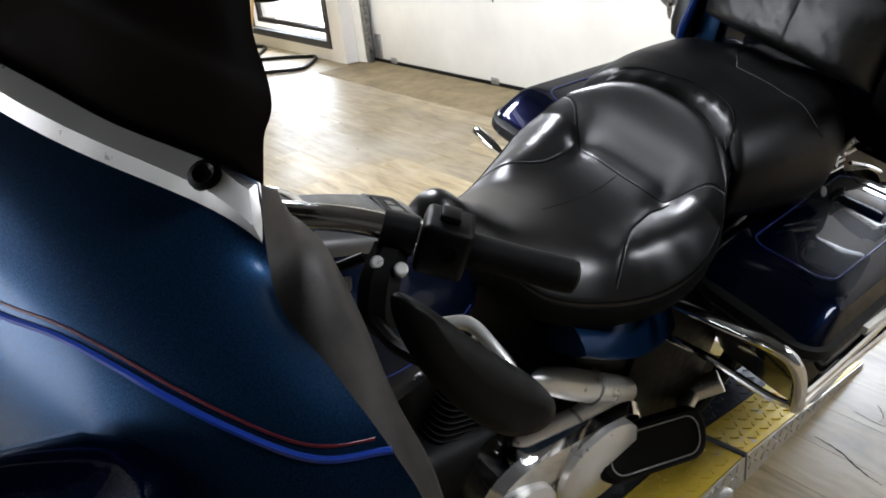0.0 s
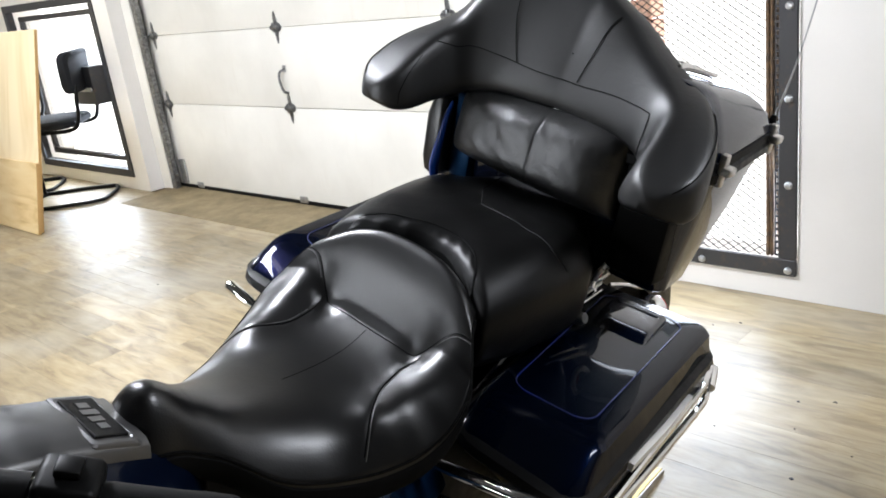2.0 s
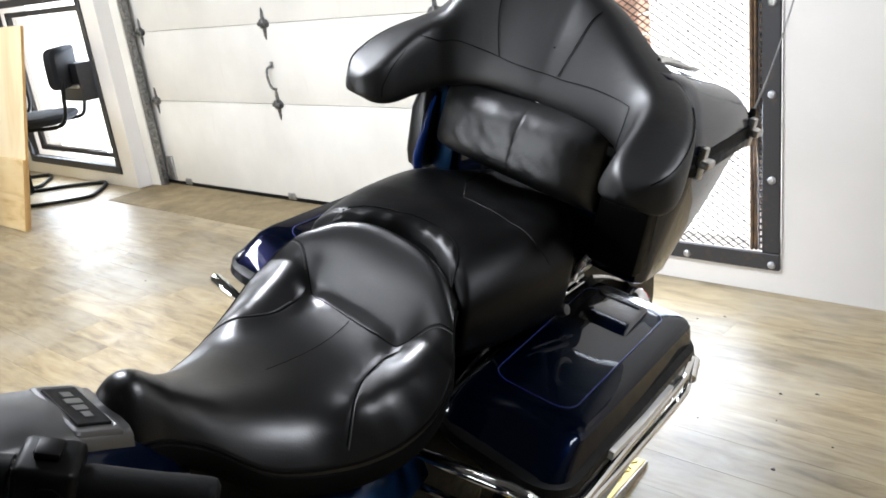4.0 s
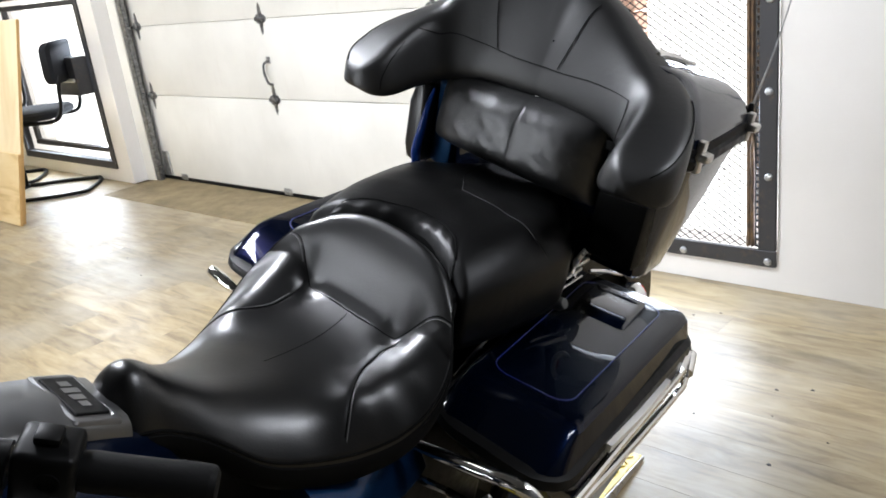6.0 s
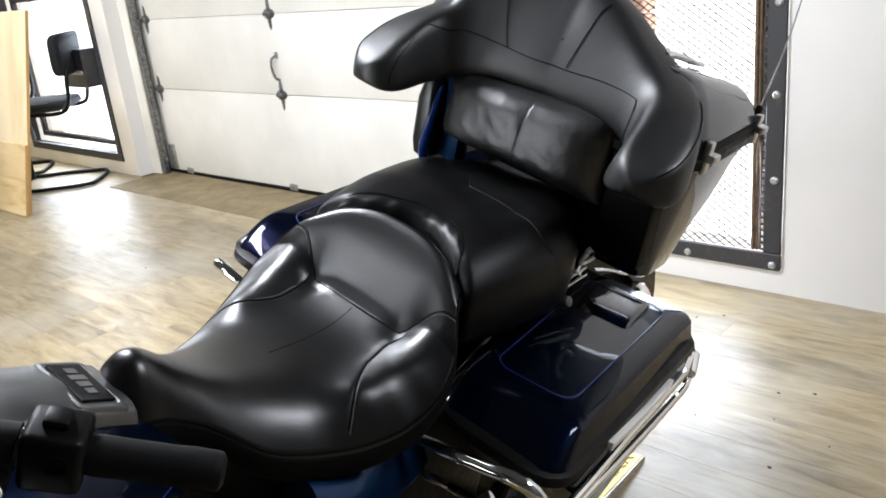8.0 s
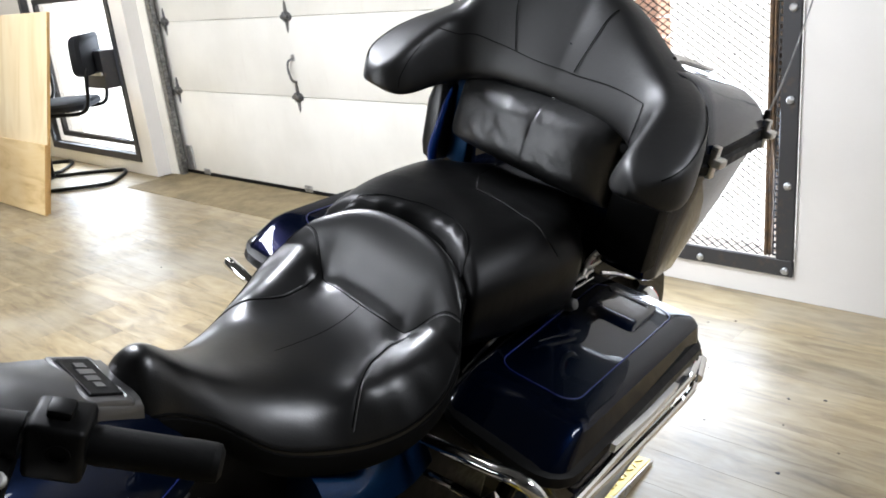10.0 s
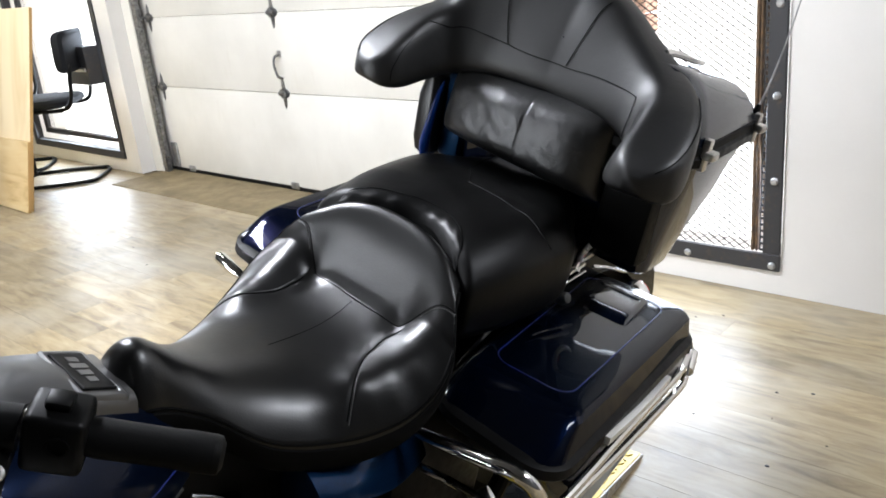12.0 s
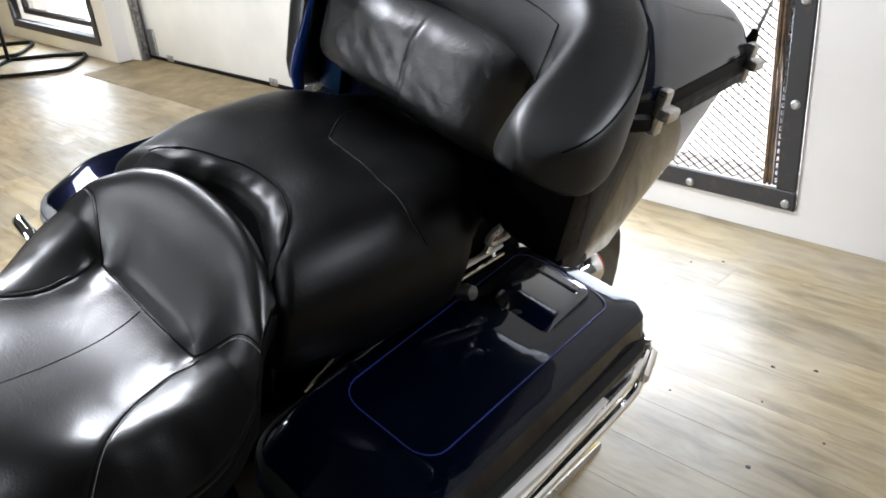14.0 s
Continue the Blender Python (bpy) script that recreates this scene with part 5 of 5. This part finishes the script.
part("footboard_arm", tube([(0.130, 0.03, 0.300), (0.155, -0.02, 0.300), (0.178, -0.085, 0.305)], [0.020, 0.016, 0.012], 12, 14), BRUSHED, bike)
part("footboard_pivot", tube([(0.135, 0.018, 0.30), (0.165, 0.055, 0.335)], 0.022, 12, 6), BRUSHED, bike)
fb = part("footboard", loft([rrect(-0.06 + e, 0.06 - e, -0.15 + e, 0.15 - e, 0.05, z) for e, z in ((0.006, 0), (0, 0.004), (0, 0.018), (0.006, 0.024))]), RUBBER, bike, "black rubber rider footboard")
fb.matrix_local = pose(0.27, -0.72, 0.22, 0, 8, 0)
part("kickstand", tube([(0.12, -0.55, 0.20), (0.20, -0.50, 0.10), (0.235, -0.46, 0.02)], 0.012, 10, 10), PLASTIC, bike)
for s in (-1,):
    part("exhaust_muffler", tube([(s * 0.20, -0.2, 0.25), (s * 0.22, 0.1, 0.27), (s * 0.23, 0.60, 0.29)], [0.025, 0.045, 0.045], 16, 20), CHROME, bike)

# fuel tank and console ----------------------------------------
tk_w = soft((-1.00, 0.03), (-0.97, 0.09), (-0.90, 0.135), (-0.80, 0.155), (-0.70, 0.150), (-0.62, 0.125), (-0.55, 0.085), (-0.50, 0.05))
tk_t = soft((-1.00, 0.760), (-0.93, 0.806), (-0.84, 0.824), (-0.74, 0.814), (-0.64, 0.790), (-0.56, 0.758), (-0.50, 0.73))
rings = []
for i in range(46):
    y = -1.00 + 0.50 * i / 45
    w, t = tk_w(y), tk_t(y)
    bot = 0.605 + 0.02 * math.sin(i / 45 * 3.14)
    prof = [(0.30, 1.0), (0.62, 0.95), (0.86, 0.80), (0.98, 0.55), (1.0, 0.34), (0.96, 0.14), (0.80, 0.02), (0.50, 0.0)]
    right = [(w * a, y, bot + (t - bot) * b) for a, b in prof]
    rings.append([(-x, yy, z) for x, yy, z in right[::-1]] + [(0, y, t + 0.001)] + right)
tank = part("fuel_tank", loft(rings), PAINT_HALF_LIT, bike, "navy blue fuel tank with blue pinstripe", angle=60)
for s in (1, -1):
    part("pinstripe", tube([(s * (tk_w(y) * 0.985 + 0.0012), y, 0.62 + (tk_t(y) - 0.62) * 0.45) for y in np.linspace(-0.93, -0.53, 40)], 0.0011, 5), STRIPE_DIM, tank)
# black flange of the tank; pewter grey paints in the glint along it
part("tank_seam", tube([(tk_w(y) * 0.84, y, 0.605 + 0.02 * math.sin((y + 1.0) / 0.5 * 3.14) + 0.001) for y in np.linspace(-0.90, -0.51, 40)], 0.0026, 6), PEWTER, tank, "welded lower seam of the tank, its highlight put into the grey")
con = part("console", loft([[(x * k, y, tk_t(y) + h) for x, h in ((-0.050, -0.012), (-0.048, 0.010), (-0.040, 0.018), (0, 0.021), (0.040, 0.018), (0.048, 0.010), (0.050, -0.012))] for y, k in [(yy, 0.8 + 0.35 * math.sin((yy + 1.0) * 5.5)) for yy in np.linspace(-0.90, -0.572, 26)]], closed=False), MATTE_GREY, tank, "grey padded tank console", angle=60)
part("console_frame", loft([[Vector((p.x, p.y, tk_t(p.y) + h)) for p in rrect(-0.050 + e, 0.050 - e, -0.636 + e, -0.580 - e, 0.006, 0)] for e, h in ((0.004, -0.004), (0.0, 0.004), (0.0, 0.016), (0.002, 0.019), (0.006, 0.020), (0.008, 0.018), (0.026, 0.018))]), PEWTER, con, "dull grey metal console frame")
part("console_plate", box(-0.038, 0.038, -0.020, 0.020, -0.002, 0.003, 0.001, 1), PLASTIC, con).matrix_local = pose(0, -0.608, tk_t(-0.608) + 0.0185, -21.8)
for bx, bw in ((-0.022, 0.013), (-0.008, 0.020), (0.006, 0.016), (0.020, 0.011)):
    part("badge_bar", box(bx - 0.005, bx + 0.005, -bw / 2, bw / 2, 0.003, 0.0038), PEWTER, con, smooth=False).matrix_local = pose(0, -0.608, tk_t(-0.608) + 0.0185, -21.8)
part("filler_cap", turned([(0.066, 0.0), (0.067, 0.010), (0.060, 0.020), (0.046, 0.026), (0.030, 0.029), (0.0, 0.030)], Matrix.Translation((0.0, -0.80, tk_t(-0.80) + 0.005)) @ pose(0, 0, 0, 8), 40), CHROME, con, "domed chrome cap")

# handlebar -----------------------------------------------------
part("handlebar", tube([(0.0, -0.93, 0.90), (0.06, -0.935, 0.925), (0.12, -0.908, 0.962), (0.18, -0.850, 0.974), (0.222, -0.795, 0.972), (0.316, -0.691, 0.9527)], 0.0110, 14, 50), CHROME, bike, "chrome handlebar")
part("handlebar", tube([(0.0, -0.93, 0.93), (-0.06, -0.97, 0.950), (-0.12, -1.03, 0.955), (-0.19, -1.00, 0.945), (-0.284, -0.891, 0.9227)], 0.0110, 14, 50), CHROME, bike, "chrome handlebar")
for pts in ([(0.215, -0.835, 0.935), (0.17, -0.875, 0.925), (0.11, -0.915, 0.895), (0.05, -0.955, 0.84), (0.02, -0.98, 0.76)], [(0.222, -0.815, 0.948), (0.18, -0.865, 0.905), (0.13, -0.885, 0.865), (0.08, -0.93, 0.82), (0.05, -0.97, 0.74)]):
    part("control_cable", tube(pts, 0.0045, 8, 24), PLASTIC, bike, "black control cable")
G0v, G1v = Vector((0.262, -0.750, 0.963)), Vector((0.326, -0.680, 0.951))
gd = (G1v - G0v).normalized()
for s in (1, -1):
    def fx(v):
        return Vector((v.x, v.y, v.z)) if s > 0 else Vector((-v.x * 0.9, v.y - 0.20, v.z - 0.03))
    grip = part("grip", tube([fx(G0v.lerp(G1v, k / 30)) for k in range(31)], [0.0130, 0.0148, 0.0145, 0.0145, 0.0145, 0.0152, 0.0148], 18), RUBBER, bike, "black rubber handlebar grip")
    part("grip_end", tube([fx(G1v - gd * 0.001), fx(G1v + gd * 0.004), fx(G1v + gd * 0.007)], [0.0150, 0.0140, 0.009], 16), RUBBER, grip)
    mh = Matrix.Translation(fx(G0v - gd * 0.012)) @ (gd if s > 0 else fx(gd)).to_track_quat("X", "Z").to_matrix().to_4x4()
    hs = part("switch_housing", box(-0.021, 0.021, -0.020, 0.020, -0.024, 0.024, 0.006, 3), PLASTIC, bike, "black switch housing")
    hs.matrix_local = mh
    part("screw_recess", turned([(0.0085, 0.0), (0.0085, 0.0012), (0.0066, 0.0014), (0.0058, -0.004), (0.0, -0.004)], Matrix.Translation((0.004, -0.0200, 0.004)) @ pose(0, 0, 0, 90), 16), SEAM, hs)
    part("switch_button", box(-0.010, 0.008, -0.008, 0.010, 0.023, 0.031, 0.003), PLASTIC, hs)
    out = Vector((0.55, -0.30, 0.78)).normalized()
    bl = [Vector((0.232, -0.795, 0.955)), Vector((0.247, -0.815, 0.938)), Vector((0.258, -0.822, 0.918)), Vector((0.268, -0.818, 0.905))]
    lv = part("lever_bracket", tube([fx(p) for p in bl], [0.016, 0.018, 0.017, 0.010], 8, 12), PLASTIC, bike, "black clutch lever bracket")
    part("clamp_band", tube([fx(Vector((0.222, -0.800, 0.972))), fx(Vector((0.240, -0.778, 0.968)))], 0.017, 14, 4), PLASTIC, lv)
    for bp in (Vector((0.240, -0.815, 0.952)), Vector((0.256, -0.803, 0.952))):
        part("clamp_bolt", turned([(0.0058, -0.006), (0.0058, 0.002), (0.0042, 0.0032), (0.0, 0.0032)], Matrix.Translation(fx(bp + out * 0.006)) @ (out if s > 0 else Vector((-out.x, out.y, out.z))).to_track_quat("Z", "Y").to_matrix().to_4x4(), 16), TRIM, lv, "bright bolt head")
    part("cable_boot", tube([fx(Vector((0.226, -0.828, 0.928))), fx(Vector((0.215, -0.842, 0.924)))], [0.006, 0.006], 10), BRUSHED, lv)
    part("lever", tube([fx(Vector(p)) for p in ((0.250, -0.806, 0.920), (0.272, -0.803, 0.915), (0.290, -0.783, 0.915), (0.306, -0.764, 0.918), (0.340, -0.758, 0.908), (0.376, -0.752, 0.888), (0.386, -0.750, 0.882))], [0.009, 0.008, 0.0055, 0.0062, 0.0052, 0.0055, 0.009], 16, 60), TRIM, bike, "bright metal lever")
    # dark mirror shell in front of the lever
    ma, mb = Vector((0.350, -0.876, 1.026)), Vector((0.410, -0.752, 0.898))
    ax = (mb - ma).normalized()
    face = Vector((0.55, -0.35, 0.76))
    face = (face - ax * face.dot(ax)).normalized()
    wd = ax.cross(face)
    rr = []
    for e, d in ((0.0, -0.004), (-0.003, 0.002), (-0.010, 0.008), (-0.020, 0.0115), (-0.0295, 0.0125)):
        ring = []
        for k in range(36):
            q = 2 * math.pi * k / 36
            u, v = math.copysign(abs(math.cos(q)) ** 0.7, math.cos(q)), math.sin(q)
            p = (ma + mb) / 2 + ax * (u * (0.095 + e)) + wd * ((v * (0.024 + e * 0.8)) * (1.0 + 0.3 * u) + 0.012 * (1 - u * u) - 0.012) + face * (d - 0.013) + Vector((0.0, 0.0, -0.020))
            ring.append(fx(p))
        rr.append(ring)
    part("mirror_shell", loft(rr), PLASTIC, bike, "dark grey mirror shell")
    part("mirror_stem", tube([fx(Vector(p)) for p in ((0.265, -0.832, 0.920), (0.305, -0.836, 0.925), (0.340, -0.832, 0.935))], 0.006, 8, 10), PLASTIC, bike)

# fairing -------------------------------------------------------
f_curves = [
    [(0.255, -0.927, 1.066), (0.214, -0.938, 1.063), (0.145, -0.975, 1.064), (0.08, -0.999, 1.066), (0.0, -1.028, 1.068)],
    [(0.300, -0.936, 1.006), (0.268, -0.966, 1.032), (0.215, -1.002, 1.038), (0.135, -1.055, 1.042), (0.0, -1.088, 1.045)],
    [(0.365, -0.935, 0.999), (0.342, -0.966, 1.010), (0.285, -1.008, 1.014), (0.19, -1.062, 1.015), (0.0, -1.108, 1.015)],
    [(0.430, -0.931, 0.984), (0.408, -0.968, 0.983), (0.345, -1.014, 0.988), (0.24, -1.066, 0.987), (0.0, -1.124, 0.985)],
    [(0.456, -0.922, 0.950), (0.435, -0.976, 0.944), (0.37, -1.030, 0.938), (0.26, -1.086, 0.932), (0.0, -1.142, 0.925)],
    [(0.464, -0.920, 0.870), (0.445, -0.986, 0.862), (0.38, -1.045, 0.852), (0.27, -1.100, 0.842), (0.0, -1.156, 0.832)],
    [(0.430, -0.920, 0.760), (0.410, -0.980, 0.752), (0.35, -1.030, 0.742), (0.25, -1.080, 0.732), (0.0, -1.130, 0.722)]]
cols = [smoothline(c, 29) for c in f_curves]
grid = [smoothline([c[k] for c in cols], 49) for k in range(29)]        # grid[k][j]: k from edge to middle, j from top down

for _ in range(45):
    grid = [[grid[k][j] if k in (0, 28) or j in (0, 48) else (grid[k - 1][j] + grid[k + 1][j] + grid[k][j - 1] + grid[k][j + 1] + 2 * grid[k][j]) / 6 for j in range(49)] for k in range(29)]


def fairing_at(u, v, out=0.0):
    """u 0 at the left edge to 1 in the middle, v 0 at the screen to 1 at the bottom."""
    a, b = u * 28, v * 48
    i, j = min(int(a), 27), min(int(b), 47)
    f, g = a - i, b - j
    p = grid[i][j].lerp(grid[i + 1][j], f).lerp(grid[i][j + 1].lerp(grid[i + 1][j + 1], f), g)
    n = (grid[i + 1][j] - grid[i][j]).cross(grid[i][j + 1] - grid[i][j]).normalized()
    if n.dot(Vector((0.3, -0.6, 0.6))) < 0:
        n = -n
    return p + n * out


def flip(pts):
    return [Vector((-p[0], p[1], p[2])) for p in pts]


bm = bmesh.new()
loft([flip(g) for g in grid] + grid[-2::-1], closed=False, bm=bm)
fairing = part("fairing", bm, PAINT_LIT, bike, "dark blue batwing fairing with blue pinstripe", angle=None)
edge = grid[0]
inner = smoothline([(0.215, -0.886, 1.012), (0.255, -0.888, 1.020), (0.285, -0.89, 1.020), (0.33, -0.89, 0.995), (0.374, -0.89, 0.96), (0.424, -0.888, 0.93), (0.445, -0.882, 0.860), (0.41, -0.882, 0.750)], 49)
bm = bmesh.new()
for fl in (False, True):
    strip = [edge, [a.lerp(b, 0.5) + Vector((0.008, 0.0, 0.010)) for a, b in zip(edge, inner)], inner, [p * 0.9 + Vector((0.0, -0.09, 0.085)) for p in inner], [Vector((0.0, -0.93, p.z)) for p in inner]]
    loft([flip(r) for r in strip] if fl else strip, closed=False, bm=bm)
bmesh.ops.remove_doubles(bm, verts=bm.verts, dist=0.0005)
part("inner_fairing", bm, TEXTURED, fairing, "dark textured inner fairing", angle=None)
stripe_v = soft((0, 0.490), (0.23, 0.523), (0.42, 0.509), (0.52, 0.498), (0.62, 0.488), (0.70, 0.496), (0.79, 0.538), (0.97, 0.60))
for s in (1, -1):
    def st(u, v, o):
        p = fairing_at(u, v, o)
        return Vector((s * p.x, p.y, p.z))
    part("pinstripe", tube([st(u, stripe_v(u), 0.0006) for u in np.linspace(0.0, 0.97, 60)], 0.0024, 6), STRIPE, fairing, "bright blue pinstripe")
    part("pinstripe", tube([st(u, stripe_v(u) - 0.024, 0.0003) for u in np.linspace(0.03, 0.97, 60)], 0.0011, 5), STRIPE_RED, fairing, "thin dark red pinstripe")
    rows = [[st(u, 0.000, -0.002), st(u, 0.010, 0.006), st(u, 0.060, 0.007), st(u, 0.088, -0.001)] for u in np.linspace(0.0, 0.99, 60)]
    rows[0] = [rows[0][0], rows[0][0].lerp(rows[0][3], 0.3), rows[0][0].lerp(rows[0][3], 0.6), rows[0][3]]
    part("screen_trim", loft(rows), TRIM, fairing, "chrome windscreen trim strip")
    for u in (0.25,):
        p, q = st(u, 0.036, 0.0065), st(u, 0.036, 0.0165)
        part("trim_screw", turned([(0.0112, -0.001), (0.0112, 0.002), (0.0075, 0.0036), (0.005, 0.0012), (0.0, 0.0012)], Matrix.Translation(p) @ (q - p).to_track_quat("Z", "Y").to_matrix().to_4x4(), 18), PLASTIC, fairing)
top = [g[0] for g in grid]
full = flip(top) + top[-2::-1]
ws = []
ws_x = soft((0, 0.985), (0.15, 1.06), (0.27, 1.14), (0.33, 1.12), (0.40, 1.02), (0.5, 0.95), (0.75, 0.76), (1.0, 0.50))
ws_y = soft((0, 0.006), (0.27, -0.010), (0.4, -0.006), (0.7, 0.02), (1.0, 0.07))
for k in range(41):
    f = k / 40
    ws.append([Vector((p.x * ws_x(f), p.y + ws_y(f), p.z + 0.004 - 0.018 * (1 - min(1, f * 12)) + (0.25 + 0.06 * (1 - abs(p.x) / 0.255)) * f)) for p in full])
bm = bmesh.new()
loft(ws, closed=False, bm=bm)
part("windscreen", bm, SMOKE, fairing, "dark smoked windscreen", angle=None)
part("headlamp", turned([(0.10, -0.02), (0.10, 0.02), (0.09, 0.035), (0.0, 0.04)], Matrix.Translation((0, -1.15, 0.86)) @ pose(0, 0, 0, 90), 36), CHROME, fairing)
for s in (1, -1):
    lm = Matrix.Translation((s * 0.345, -1.10, 0.925)) @ pose(0, 0, 0, 82, 0, s * 8)
    sp = part("spot_lamp", turned([(0.0, -0.075), (0.035, -0.068), (0.056, -0.03), (0.062, 0.015), (0.064, 0.03), (0.058, 0.034)], lm, 28), PAINT, bike, "glossy black spot lamp")
    part("lens", turned([(0.056, 0.032), (0.0, 0.042)], lm, 28), CHROME, sp)
    part("lamp_bar", tube([(s * 0.05, -1.10, 0.80), (s * 0.2, -1.10, 0.81), (s * 0.31, -1.11, 0.835)], 0.011, 10, 12), CHROME, bike)

# ---- floor of vinyl planks ----
floor = tagged(new("floor"), "tan wood-look vinyl plank floor, scuffed", kind="structure")
PW, PL = 0.128, 0.92
random.seed(5)
near, far = [], []
rows_n = int((2.60 - Y0) / PW) + 1
for r in range(rows_n):
    y = 2.60 - (r + 1) * PW
    x = X0 - random.random() * PL
    while x < X1:
        (near if -5.0 < x + PL / 2 < 1.7 and y > -0.35 else far).append((x, y))
        x += PL
pm = bpy.data.meshes.new("plank")
bmp = box(0, PL - 0.0003, 0.00015, PW - 0.00015, -0.012, 0.0, 0.0003, 1)
bmp.to_mesh(pm)
bmp.free()
pm.materials.append(PLANK)
for x, y in near:
    p = new("plank", pm)
    p.parent, p.location = floor, (x, y, 0)
bm = bmesh.new()
verts, faces = [], []
for x, y in far:
    n = len(verts)
    verts += [(x, y, 0), (x + PL - 0.0012, y, 0), (x + PL - 0.0012, y + PW - 0.0012, 0), (x, y + PW - 0.0012, 0)]
    faces.append((n, n + 1, n + 2, n + 3))
me = bpy.data.meshes.new("planks_beyond")
me.from_pydata(verts, [], faces)
me.materials.append(PLANK)
rest = new("planks_beyond", me)
rest.parent = floor
rest["kind"] = "stuff"
structure("floor_border", box(X0, -4.262, 2.60, WALL, -0.012, -0.0005), PLANK, "vinyl floor by the window wall")
structure("floor_border", box(DX1 + 0.002, X1, 2.60, WALL, -0.012, -0.0005), PLANK, "vinyl floor by the window wall")

# dark splits in the floor's surface beside the platform
random.seed(11)
for pts in (((0.00, 1.605), (0.06, 1.598), (0.13, 1.618), (0.20, 1.628), (0.30, 1.648), (0.42, 1.690)), ((-0.01, 1.470), (0.05, 1.462), (0.10, 1.440), (0.16, 1.425)), ((0.02, 1.66), (0.05, 1.63), (0.055, 1.60))):
    ln = smoothline([(x, y, 0.0) for x, y in pts], 26)
    bm = bmesh.new()
    rows = []
    for k, p in enumerate(ln):
        w = 0.0022 * math.sin(math.pi * (k + 1) / 27) * (0.5 + random.random())
        o = 0.003 * (random.random() - 0.5)
        rows.append([(p.x, p.y - w + o, 0.0004), (p.x, p.y + o, 0.0009), (p.x, p.y + w + o, 0.0004)])
    loft(rows, closed=False, bm=bm)
    structure("floor_crack", bm, SEAM, "dark split in the floor surface")

# specks of dirt and small chips on the planks
rng = random.Random(12)
bm = bmesh.new()
for cx, cy in ((-0.33, 2.56), (-0.19, 2.28), (0.06, 2.23), (-0.26, 2.61), (-0.07, 2.02), (0.10, 2.10), (0.25, 2.05), (0.17, 1.90), (0.14, 2.27), (-2.9, 2.0), (-2.6, 1.9), (-2.4, 2.2)):
    rr = rng.uniform(0.0018, 0.005)
    turn = rng.uniform(0, 3.1)
    ring = [(cx + rr * rng.uniform(0.5, 1.2) * math.cos(turn + q * 1.05) * 1.5, cy + rr * rng.uniform(0.5, 1.2) * math.sin(turn + q * 1.05), 0.0006) for q in range(6)]
    low = [bm.verts.new(p) for p in ring]
    high = [bm.verts.new((cx + (x - cx) * 0.7, cy + (y - cy) * 0.7, 0.0024)) for x, y, z in ring]
    bm.faces.new(high)
    for q in range(6):
        bm.faces.new((low[q], low[(q + 1) % 6], high[(q + 1) % 6], high[q]))
tagged(link("floor_debris", bm, IRON, smooth=False), "small dark specks of grit lying on the planks", "debris", kind="stuff")
